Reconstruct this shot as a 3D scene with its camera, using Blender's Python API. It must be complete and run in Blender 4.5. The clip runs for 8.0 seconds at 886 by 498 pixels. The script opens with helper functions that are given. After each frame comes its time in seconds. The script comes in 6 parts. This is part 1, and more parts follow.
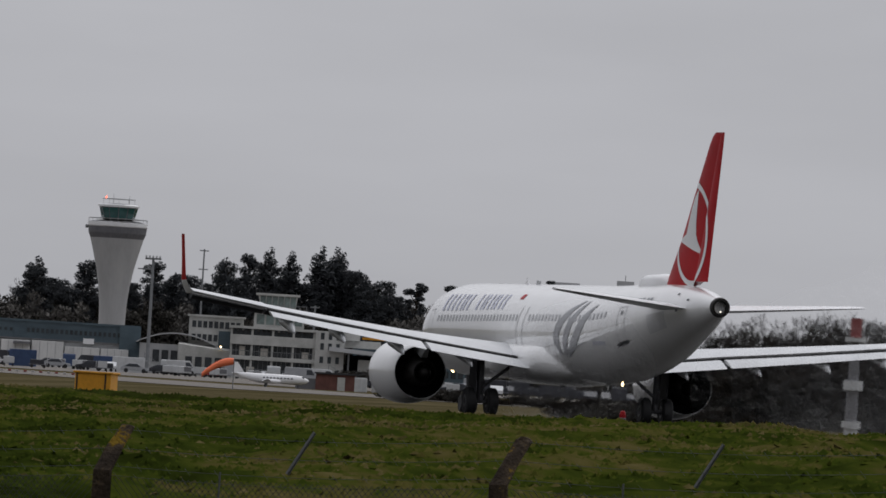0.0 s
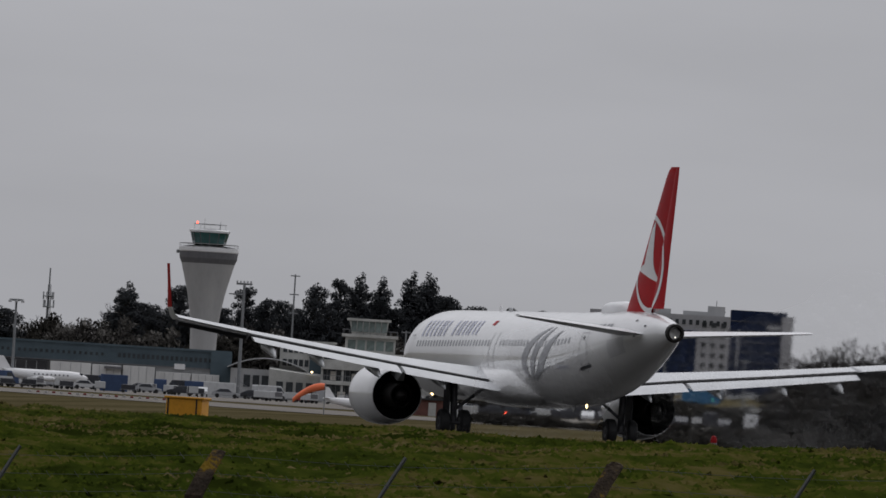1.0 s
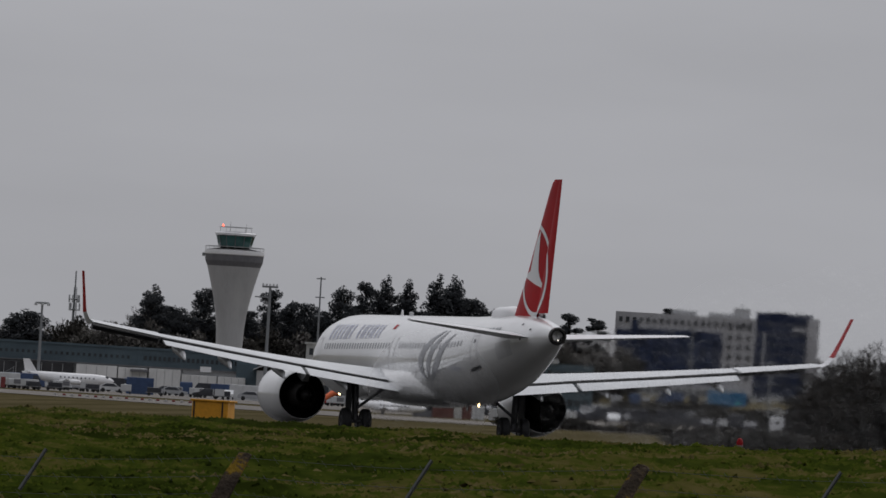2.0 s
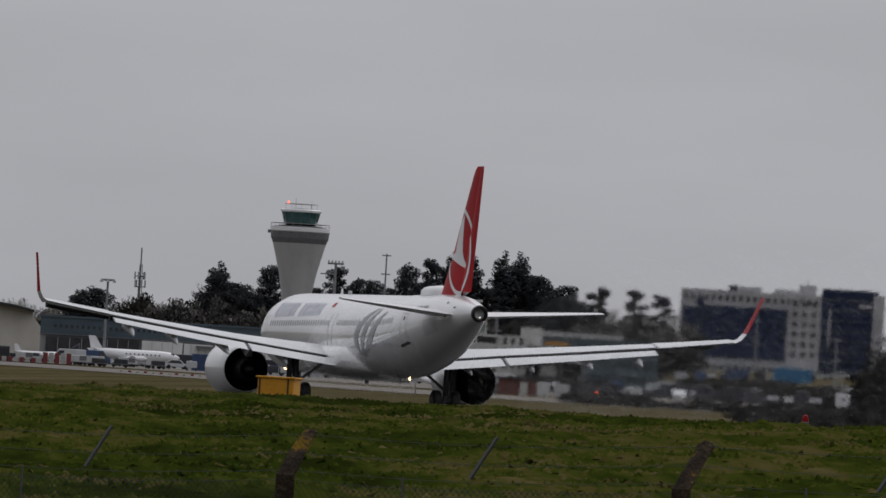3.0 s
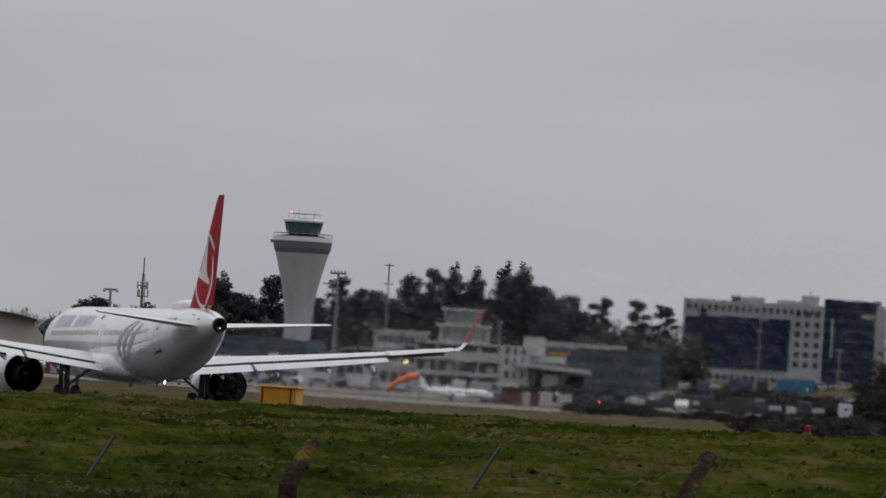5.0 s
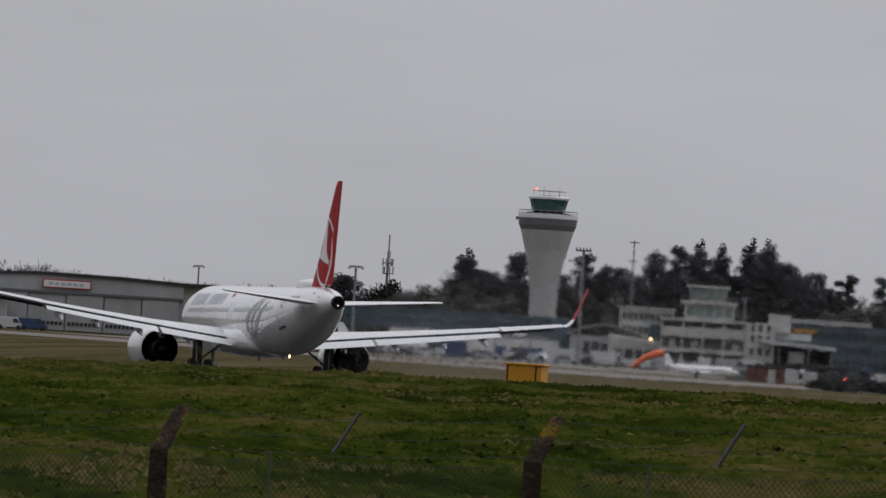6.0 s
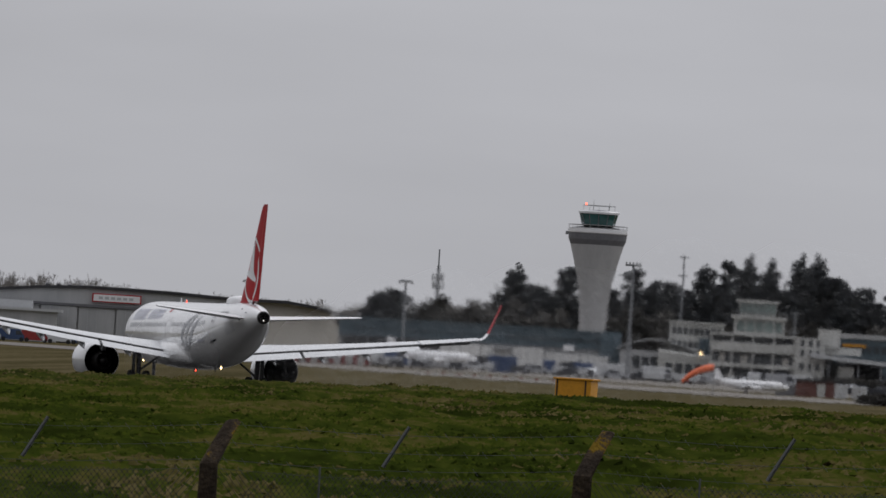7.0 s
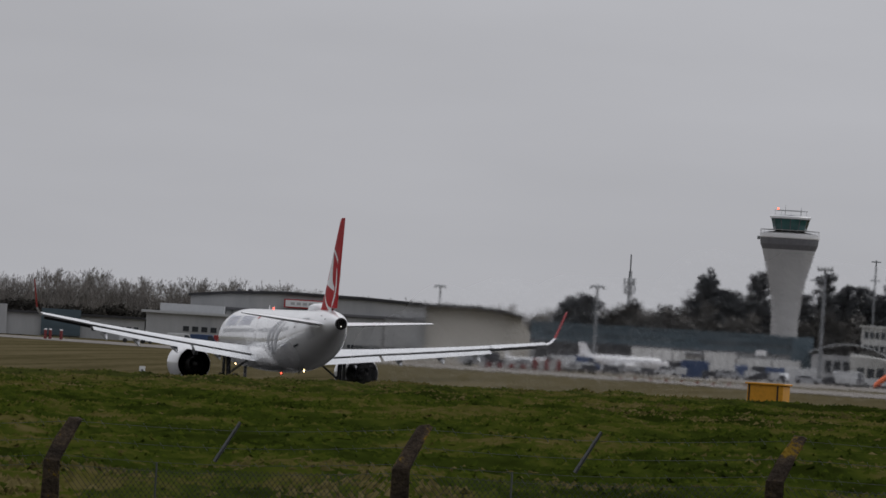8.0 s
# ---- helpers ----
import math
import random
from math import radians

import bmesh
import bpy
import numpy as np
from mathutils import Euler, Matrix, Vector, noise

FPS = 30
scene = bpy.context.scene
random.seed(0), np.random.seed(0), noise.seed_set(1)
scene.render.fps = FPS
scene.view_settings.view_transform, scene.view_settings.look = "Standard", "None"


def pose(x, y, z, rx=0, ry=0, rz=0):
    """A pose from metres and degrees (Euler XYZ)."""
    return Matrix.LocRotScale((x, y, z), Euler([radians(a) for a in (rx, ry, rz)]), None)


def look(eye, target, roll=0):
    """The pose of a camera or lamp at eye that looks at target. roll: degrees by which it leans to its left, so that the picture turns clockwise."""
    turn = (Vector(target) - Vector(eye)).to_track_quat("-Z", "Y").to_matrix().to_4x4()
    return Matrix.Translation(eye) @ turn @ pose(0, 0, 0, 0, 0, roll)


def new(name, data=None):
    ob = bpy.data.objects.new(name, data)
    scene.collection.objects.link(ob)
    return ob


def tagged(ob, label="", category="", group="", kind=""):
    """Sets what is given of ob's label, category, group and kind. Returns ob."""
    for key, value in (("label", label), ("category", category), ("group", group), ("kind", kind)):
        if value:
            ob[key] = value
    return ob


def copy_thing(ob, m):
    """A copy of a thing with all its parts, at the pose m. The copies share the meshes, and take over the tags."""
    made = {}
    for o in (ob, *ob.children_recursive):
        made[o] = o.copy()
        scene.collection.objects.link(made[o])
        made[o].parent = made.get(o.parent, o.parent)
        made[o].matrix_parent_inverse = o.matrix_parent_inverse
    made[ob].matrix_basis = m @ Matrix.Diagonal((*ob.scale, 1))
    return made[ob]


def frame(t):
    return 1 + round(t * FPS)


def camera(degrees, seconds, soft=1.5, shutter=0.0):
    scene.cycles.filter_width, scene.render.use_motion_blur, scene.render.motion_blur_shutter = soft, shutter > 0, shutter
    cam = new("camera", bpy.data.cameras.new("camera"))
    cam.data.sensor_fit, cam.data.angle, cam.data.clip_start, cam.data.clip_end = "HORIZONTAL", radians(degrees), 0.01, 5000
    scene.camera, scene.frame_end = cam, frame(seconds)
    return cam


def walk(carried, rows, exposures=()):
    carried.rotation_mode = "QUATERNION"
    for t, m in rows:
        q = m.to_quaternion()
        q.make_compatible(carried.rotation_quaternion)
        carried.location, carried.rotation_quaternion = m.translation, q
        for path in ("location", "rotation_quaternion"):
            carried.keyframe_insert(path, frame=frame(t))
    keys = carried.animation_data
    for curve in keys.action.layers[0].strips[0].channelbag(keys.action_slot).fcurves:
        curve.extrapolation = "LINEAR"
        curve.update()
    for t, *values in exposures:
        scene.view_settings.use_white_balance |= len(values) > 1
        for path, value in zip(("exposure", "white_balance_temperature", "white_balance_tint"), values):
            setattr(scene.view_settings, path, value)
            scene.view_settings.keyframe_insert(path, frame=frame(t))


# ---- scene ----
# World: x runs along the runway, the camera stands at the origin, the apron lies at z = 0.
EYE = Vector((0.0, 0.0, 1.7))
cam = camera(5.281, 8.0, soft=1.6)


def heading(az, el):
    a, e = radians(az), radians(el)
    return Vector((math.cos(a) * math.cos(e), math.sin(a) * math.cos(e), math.sin(e)))


# seconds, azimuth, elevation, roll of the panning telephoto lens
PAN = [(0.0, -13.9095, 0.786, 3.541), (0.5, -13.5968, 0.802, 3.560), (1.0, -13.3584, 0.9026, 3.540), (1.2, -13.3223, 0.9209, 3.52),
       (2.3, -13.1002, 0.8637, 3.47), (2.5, -12.9953, 0.8141, 3.48), (3.0, -12.8222, 0.747, 3.453), (3.5, -12.7673, 0.765, 3.42),
       (4.0, -12.7802, 0.801, 3.48), (4.2, -12.79, 0.815, 3.49), (5.3, -12.7984, 0.798, 3.52), (5.5, -12.2496, 0.7405, 3.45),
       (6.0, -11.351, 0.5793, 3.54), (6.5, -11.1897, 0.6168, 3.59), (7.0, -11.0494, 0.648, 3.56), (7.5, -10.6016, 0.6544, 3.52),
       (8.0, -9.9064, 0.6096, 3.475)]
walk(cam, [(t, look(EYE, EYE + heading(az, el) * 100, roll)) for t, az, el, roll in PAN],
     exposures=[(0.0, -0.04), (1.0, -0.21), (2.5, -0.30), (3.5, -0.09), (4.0, -0.12), (5.5, -0.06), (6.0, -0.08), (7.0, -0.02), (8.0, -0.05)])

# ---- light: a high overcast, brighter overhead than at the horizon ----
SUN_EL, SUN_AZ = radians(48), radians(130)
world = bpy.data.worlds.new("overcast_sky")
scene.world = world
world.use_nodes = True
wn, wl = world.node_tree.nodes, world.node_tree.links
wn.clear()
w_out = wn.new("ShaderNodeOutputWorld")
w_bg = wn.new("ShaderNodeBackground")
w_bg.inputs["Strength"].default_value = 1.0
w_sky = wn.new("ShaderNodeTexSky")
w_sky.sky_type = "NISHITA"
w_sky.sun_disc = False
w_sky.sun_elevation = SUN_EL
w_sky.sun_rotation = SUN_AZ
w_hsv = wn.new("ShaderNodeHueSaturation")
w_hsv.inputs["Saturation"].default_value = 0.12
w_hsv.inputs["Value"].default_value = 0.003
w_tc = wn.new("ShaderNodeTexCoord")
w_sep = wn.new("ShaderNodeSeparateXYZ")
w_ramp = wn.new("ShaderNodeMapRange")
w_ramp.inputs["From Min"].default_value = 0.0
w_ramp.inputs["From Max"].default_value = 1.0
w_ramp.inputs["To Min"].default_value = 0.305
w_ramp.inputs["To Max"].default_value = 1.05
w_map = wn.new("ShaderNodeMapping")
w_map.inputs["Scale"].default_value = (4.0, 4.0, 20.0)
w_noise = wn.new("ShaderNodeTexNoise")
w_noise.inputs["Scale"].default_value = 3.0
w_noise.inputs["Detail"].default_value = 4.0
w_nr = wn.new("ShaderNodeMapRange")
w_nr.inputs["From Min"].default_value = 0.3
w_nr.inputs["From Max"].default_value = 0.7
w_nr.inputs["To Min"].default_value = 0.94
w_nr.inputs["To Max"].default_value = 1.06
w_mul = wn.new("ShaderNodeMath")
w_mul.operation = "MULTIPLY"
w_tint = wn.new("ShaderNodeVectorMath")
w_tint.operation = "SCALE"
w_tint.inputs[0].default_value = (0.972, 0.982, 1.05)
w_add = wn.new("ShaderNodeVectorMath")
w_add.operation = "ADD"
wl.new(w_tc.outputs["Generated"], w_sep.inputs[0])
wl.new(w_sep.outputs["Z"], w_ramp.inputs["Value"])
wl.new(w_tc.outputs["Generated"], w_map.inputs["Vector"])
wl.new(w_map.outputs[0], w_noise.inputs["Vector"])
wl.new(w_noise.outputs[0], w_nr.inputs["Value"])
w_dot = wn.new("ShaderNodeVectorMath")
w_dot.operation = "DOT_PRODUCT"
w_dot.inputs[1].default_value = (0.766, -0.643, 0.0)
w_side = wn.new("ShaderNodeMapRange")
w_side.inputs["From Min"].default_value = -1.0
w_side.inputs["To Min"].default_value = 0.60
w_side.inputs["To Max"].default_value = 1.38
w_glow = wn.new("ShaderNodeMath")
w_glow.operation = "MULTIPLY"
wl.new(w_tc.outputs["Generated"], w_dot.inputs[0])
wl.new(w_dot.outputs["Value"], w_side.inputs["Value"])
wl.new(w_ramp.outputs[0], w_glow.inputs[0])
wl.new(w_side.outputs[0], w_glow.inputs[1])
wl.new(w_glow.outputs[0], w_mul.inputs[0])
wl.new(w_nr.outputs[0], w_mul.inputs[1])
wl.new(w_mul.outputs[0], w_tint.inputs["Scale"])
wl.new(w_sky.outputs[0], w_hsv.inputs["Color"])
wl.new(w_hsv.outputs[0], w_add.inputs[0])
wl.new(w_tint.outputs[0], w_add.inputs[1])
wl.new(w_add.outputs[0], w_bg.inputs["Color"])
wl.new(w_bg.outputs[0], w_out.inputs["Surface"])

sun = new("sun", bpy.data.lights.new("sun", "SUN"))
sun.data.energy = 0.5
sun.data.angle = radians(25)
sun.data.color = (1.0, 0.97, 0.93)
sun.matrix_world = look((0, 0, 50), Vector((0, 0, 50)) - Vector((math.sin(SUN_AZ) * math.cos(SUN_EL), math.cos(SUN_AZ) * math.cos(SUN_EL), math.sin(SUN_EL))))


# ---- materials ----
def ramp_nodes(nt, source, stops):
    r = nt.nodes.new("ShaderNodeValToRGB")
    while len(r.color_ramp.elements) < len(stops):
        r.color_ramp.elements.new(0.5)
    for e, (p, c) in zip(r.color_ramp.elements, stops):
        e.position, e.color = p, (*c, 1)
    nt.links.new(source, r.inputs[0])
    return r.outputs[0]


def surface(name, stops, scale=1.0, rough=0.6, metal=0.0, bump=0.0, bump_scale=20.0, stretch=(1, 1, 1), detail=6.0, fine=0.25, emit=None, alpha=1.0, random_tint=0.0, coat=0.0, gloss=0.5):
    """A mottled material: one coarse and one fine noise choose between the colour stops; another gives relief."""
    m = bpy.data.materials.new(name)
    m.use_nodes = True
    nt = m.node_tree
    b = nt.nodes["Principled BSDF"]
    tc = nt.nodes.new("ShaderNodeTexCoord")
    mp = nt.nodes.new("ShaderNodeMapping")
    mp.inputs["Scale"].default_value = stretch
    nt.links.new(tc.outputs["Object"], mp.inputs["Vector"])
    n1 = nt.nodes.new("ShaderNodeTexNoise")
    n1.inputs["Scale"].default_value = scale
    n1.inputs["Detail"].default_value = detail
    n2 = nt.nodes.new("ShaderNodeTexNoise")
    n2.inputs["Scale"].default_value = scale * 9
    n2.inputs["Detail"].default_value = 3
    nt.links.new(mp.outputs[0], n1.inputs["Vector"])
    nt.links.new(mp.outputs[0], n2.inputs["Vector"])
    mix = nt.nodes.new("ShaderNodeMix")
    mix.inputs[0].default_value = fine
    nt.links.new(n1.outputs[0], mix.inputs[2])
    nt.links.new(n2.outputs[0], mix.inputs[3])
    value = mix.outputs[0]
    if random_tint:
        oi = nt.nodes.new("ShaderNodeObjectInfo")
        ge = nt.nodes.new("ShaderNodeNewGeometry")
        ad = nt.nodes.new("ShaderNodeMath")
        ad.operation = "ADD"
        nt.links.new(oi.outputs["Random"], ad.inputs[0])
        nt.links.new(ge.outputs["Random Per Island"], ad.inputs[1])
        ma = nt.nodes.new("ShaderNodeMath")
        ma.operation = "MULTIPLY_ADD"
        ma.inputs[1].default_value = random_tint
        nt.links.new(ad.outputs[0], ma.inputs[0])
        nt.links.new(value, ma.inputs[2])
        sb = nt.nodes.new("ShaderNodeMath")
        sb.operation = "SUBTRACT"
        sb.inputs[1].default_value = random_tint
        nt.links.new(ma.outputs[0], sb.inputs[0])
        value = sb.outputs[0]
    nt.links.new(ramp_nodes(nt, value, stops), b.inputs["Base Color"])
    b.inputs["Roughness"].default_value = rough
    b.inputs["Metallic"].default_value = metal
    b.inputs["Specular IOR Level"].default_value = gloss
    b.inputs["Alpha"].default_value = alpha
    b.inputs["Coat Weight"].default_value = coat
    if emit:
        b.inputs["Emission Color"].default_value = (*emit[0], 1)
        b.inputs["Emission Strength"].default_value = emit[1]
    if bump:
        n3 = nt.nodes.new("ShaderNodeTexNoise")
        n3.inputs["Scale"].default_value = bump_scale
        n3.inputs["Detail"].default_value = 5
        nt.links.new(mp.outputs[0], n3.inputs["Vector"])
        bp = nt.nodes.new("ShaderNodeBump")
        bp.inputs["Strength"].default_value = bump
        bp.inputs["Distance"].default_value = 0.05
        nt.links.new(n3.outputs[0], bp.inputs["Height"])
        nt.links.new(bp.outputs[0], b.inputs["Normal"])
    return m


def shade(c, k):
    return tuple(min(1.0, v * k) for v in c)


def plain(name, c, rough=0.5, var=0.12, scale=1.5, **kw):
    return surface(name, [(0.3, shade(c, 1 - var)), (0.5, c), (0.7, shade(c, 1 + var))], scale, rough, **kw)


def noise_two(nt, vec, s1, s2, k):
    a = nt.nodes.new("ShaderNodeTexNoise")
    a.inputs["Scale"].default_value = s1
    a.inputs["Detail"].default_value = 5
    b = nt.nodes.new("ShaderNodeTexNoise")
    b.inputs["Scale"].default_value = s2
    b.inputs["Detail"].default_value = 6
    nt.links.new(vec, a.inputs["Vector"])
    nt.links.new(vec, b.inputs["Vector"])
    mx = nt.nodes.new("ShaderNodeMix")
    mx.inputs[0].default_value = k
    nt.links.new(a.outputs[0], mx.inputs[2])
    nt.links.new(b.outputs[0], mx.inputs[3])
    return mx.outputs[0]


M_GROUND = surface("meadow", [(0.38, (0.013, 0.018, 0.003)), (0.47, (0.023, 0.032, 0.005)), (0.53, (0.037, 0.045, 0.007)), (0.58, (0.060, 0.053, 0.016)), (0.70, (0.098, 0.080, 0.034))],
                   0.22, 0.95, bump=0.6, bump_scale=2.0, fine=0.4, stretch=(0.25, 1, 1), gloss=0.0)


def dry_strip(m):
    """The strip beyond the runway and the far end of the near one are dry and brownish."""
    nt = m.node_tree
    b = nt.nodes["Principled BSDF"]
    fresh = b.inputs["Base Color"].links[0].from_socket
    tc = nt.nodes.new("ShaderNodeTexCoord")
    sep = nt.nodes.new("ShaderNodeSeparateXYZ")
    nt.links.new(tc.outputs["Object"], sep.inputs[0])
    k = nt.nodes.new("ShaderNodeMapRange")
    k.inputs["From Min"].default_value = -66
    k.inputs["From Max"].default_value = -82
    nt.links.new(sep.outputs["Y"], k.inputs["Value"])
    far = nt.nodes.new("ShaderNodeMapRange")
    far.inputs["From Min"].default_value = 250
    far.inputs["From Max"].default_value = 480
    far.inputs["To Max"].default_value = 0.75
    nt.links.new(sep.outputs["X"], far.inputs["Value"])
    most = nt.nodes.new("ShaderNodeMath")
    most.operation = "MAXIMUM"
    nt.links.new(k.outputs[0], most.inputs[0])
    nt.links.new(far.outputs[0], most.inputs[1])
    dry = ramp_nodes(nt, noise_two(nt, tc.outputs["Object"], 0.05, 0.9, 0.4), [(0.34, (0.045, 0.040, 0.018)), (0.5, (0.078, 0.065, 0.034)), (0.66, (0.115, 0.095, 0.055))])
    mx = nt.nodes.new("ShaderNodeMix")
    mx.data_type = "RGBA"
    nt.links.new(most.outputs[0], mx.inputs["Factor"])
    nt.links.new(fresh, mx.inputs[6])
    nt.links.new(dry, mx.inputs[7])
    nt.links.new(mx.outputs[2], b.inputs["Base Color"])


dry_strip(M_GROUND)
M_ASPHALT = surface("runway_asphalt", [(0.3, (0.028, 0.027, 0.026)), (0.5, (0.038, 0.037, 0.035)), (0.7, (0.052, 0.050, 0.047))], 0.2, 0.8, bump=0.2, gloss=0.12)
M_CONCRETE = surface("taxiway_concrete", [(0.3, (0.125, 0.113, 0.100)), (0.5, (0.165, 0.150, 0.134)), (0.7, (0.20, 0.184, 0.165))], 0.15, 0.85, bump=0.2, gloss=0.1)
M_WHITE = plain("white_paint", (0.78, 0.78, 0.79), 0.32, 0.04, 0.7)
M_GREYLT = plain("pale_grey_paint", (0.46, 0.47, 0.48), 0.38, 0.05)
M_RED = plain("red_paint", (0.40, 0.006, 0.012), 0.45, 0.12, gloss=0.12)
M_HULL = plain("glossy_white_paint", (0.80, 0.80, 0.80), 0.30, 0.05, 0.5, coat=0.8)
M_CANRED = plain("deep_red_enamel", (0.26, 0.010, 0.014), 0.5, 0.15, 4, gloss=0.1)
M_SEAM = plain("seam_grey", (0.50, 0.50, 0.51), 0.4, 0.06)
M_DARK = plain("black_rubber_and_cove_shade", (0.012, 0.012, 0.013), 0.7, 0.2, 6)
M_STEEL = plain("gear_steel", (0.10, 0.10, 0.105), 0.5, 0.2, 5, metal=0.4)
M_NOZZLE = plain("burnt_nozzle_metal", (0.022, 0.020, 0.019), 0.6, 0.25, 3, metal=0.3, gloss=0.2)
M_BLACK = plain("black_liner_and_shade", (0.008, 0.008, 0.009), 0.9, 0.2, 3, gloss=0.1)
M_PETAL = plain("grey_livery", (0.29, 0.30, 0.32), 0.35, 0.05)
M_NAVY = plain("blue_grey_lettering", (0.44, 0.46, 0.58), 0.35, 0.06)
M_GLASSDARK = plain("dark_glazing", (0.05, 0.055, 0.065), 0.12, 0.25, 2)
M_LAMPWARM = plain("warm_lamp", (0.9, 0.8, 0.6), 0.4, 0.0, emit=((1.0, 0.72, 0.36), 5))
M_LAMPGLINT = plain("white_lamp_glint", (0.9, 0.9, 0.9), 0.4, 0.0, emit=((1.0, 0.93, 0.8), 2))
M_LAMPGREEN = plain("green_lamp", (0.05, 0.6, 0.4), 0.3, 0.0, emit=((0.08, 1.0, 0.6), 1.5))
M_LAMPRED = plain("red_lamp", (0.8, 0.06, 0.04), 0.3, 0.0, emit=((1.0, 0.10, 0.05), 4.5))


# ---- building blocks ----
def mesh_of(bm, name, mat, smooth=False):
    me = bpy.data.meshes.new(name)
    bmesh.ops.recalc_face_normals(bm, faces=bm.faces)
    bm.to_mesh(me)
    bm.free()
    for m in (mat if isinstance(mat, (list, tuple)) else [mat]):
        me.materials.append(m)
    if smooth:
        for p in me.polygons:
            p.use_smooth = True
        me.set_sharp_from_angle(angle=radians(38))
    return me


def part(name, bm, material, parent=None, label="", smooth=False):
    ob = new(name, mesh_of(bm, name, material, smooth))
    if parent:
        ob.parent = parent
    if label:
        ob["label"] = label
    return ob


def thing(name, label, category, group="", m=None, kind=""):
    ob = new(name)
    ob.empty_display_size = 0.3
    if m is not None:
        ob.matrix_basis = m
    return tagged(ob, label, category, group, kind)


def add_box(bm, x0, x1, y0, y1, z0, z1, bevel=0.0, m=None):
    mat = Matrix.Translation(((x0 + x1) / 2, (y0 + y1) / 2, (z0 + z1) / 2)) @ Matrix.Diagonal((x1 - x0, y1 - y0, z1 - z0, 1))
    if m is not None:
        mat = m @ mat
    vs = bmesh.ops.create_cube(bm, size=1, matrix=mat)["verts"]
    if bevel:
        es = list({e for v in vs for e in v.link_edges})
        bmesh.ops.bevel(bm, geom=es, offset=bevel, segments=2, affect="EDGES", profile=0.5)
    return bm


def box(x0, x1, y0, y1, z0, z1, bevel=0.0):
    return add_box(bmesh.new(), x0, x1, y0, y1, z0, z1, bevel)


def add_loft(bm, rings, cap0=True, cap1=True, closed=True):
    rows_ = [[bm.verts.new(p) for p in r] for r in rings]
    n = len(rows_[0])
    for a, b in zip(rows_, rows_[1:]):
        for i in range(n if closed else n - 1):
            j = (i + 1) % n
            bm.faces.new((a[i], a[j], b[j], b[i]))
    if cap0:
        bm.faces.new(rows_[0][::-1])
    if cap1:
        bm.faces.new(rows_[-1])
    return bm


def loft(rings, **kw):
    return add_loft(bmesh.new(), rings, **kw)


def circle(cx, cy, cz, ry, rz, n=24):
    """A ring in the plane across x."""
    return [(cx, cy + ry * math.sin(2 * math.pi * i / n), cz + rz * math.cos(2 * math.pi * i / n)) for i in range(n)]


def add_tube(bm, a, b, r0, r1=None, n=10):
    a, b = Vector(a), Vector(b)
    r1 = r0 if r1 is None else r1
    q = (b - a).to_track_quat("Z", "Y")
    return add_loft(bm, [[c + q @ Vector((r * math.cos(2 * math.pi * i / n), r * math.sin(2 * math.pi * i / n), 0)) for i in range(n)] for c, r in ((a, r0), (b, r1))])


def tube(a, b, r0, r1=None, n=10):
    return add_tube(bmesh.new(), a, b, r0, r1, n)


def lathe(profile, n=24, axis="z"):
    """A turned solid from (radius, height) pairs."""
    rings = []
    for r, h in profile:
        ring = [(r * math.cos(2 * math.pi * i / n), r * math.sin(2 * math.pi * i / n), h) for i in range(n)]
        rings.append([(p[2], p[0], p[1]) for p in ring] if axis == "x" else ring)
    return loft(rings)


def smooth(a, b, x):
    t = min(1.0, max(0.0, (x - a) / (b - a)))
    return t * t * (3 - 2 * t)


def mixed(a, b, t):
    return a + (b - a) * t


def spot(az, dist, el=None, z=0.0):
    """The place at that azimuth and distance; its height from an elevation angle, or z."""
    a = radians(az)
    return Vector((dist * math.cos(a), dist * math.sin(a), EYE.z + dist * math.tan(radians(el)) if el is not None else z))


# ---- ground ----
def runway_z(x):
    x = min(max(x, 378.0), 1020.0)
    return -0.60 - 0.00824 * (x - 500)


def ridge_z(x):
    return float(np.interp(x, (130, 220, 300, 380, 480, 620), (1.70, 0.90, 0.65, -0.11, -0.88, -1.64)))


def ground_z(x, y):
    lat = -y
    if x < 0:
        return -0.45
    if lat <= 62:
        z = mixed(-0.45, ridge_z(x), smooth(6, 64, lat))
    elif lat <= 80:
        z = mixed(ridge_z(x), runway_z(x) - 0.05, smooth(62, 80, lat))
    else:
        z = mixed(runway_z(x) - 0.05, -0.3, smooth(126, 196, lat))
        z = mixed(z, 0.0, smooth(250, 300, lat))
    z = mixed(z, 0.0, smooth(1050, 1700, x) * (1 - smooth(126, 190, lat)))
    z += 5.6 * smooth(395, 480, lat) * smooth(1300, 1550, x)
    return mixed(-0.45, z, smooth(0, 90, x))


def grid_sheet(name, xs, ys, zf, mat, lift=0.0):
    me = bpy.data.meshes.new(name)
    nx, ny = len(xs), len(ys)
    verts = [(x, y, zf(x, y) + lift) for x in xs for y in ys]
    faces = [(i * ny + j, (i + 1) * ny + j, (i + 1) * ny + j + 1, i * ny + j + 1) for i in range(nx - 1) for j in range(ny - 1)]
    me.from_pydata(verts, [], faces)
    me.materials.append(mat)
    for p in me.polygons:
        p.use_smooth = True
    return new(name, me)


def spread(stops):
    out = []
    for (a, step), (b, _) in zip(stops, stops[1:]):
        n = max(1, round((b - a) / step))
        out += [a + (b - a) * i / n for i in range(n)]
    return out + [stops[-1][0]]


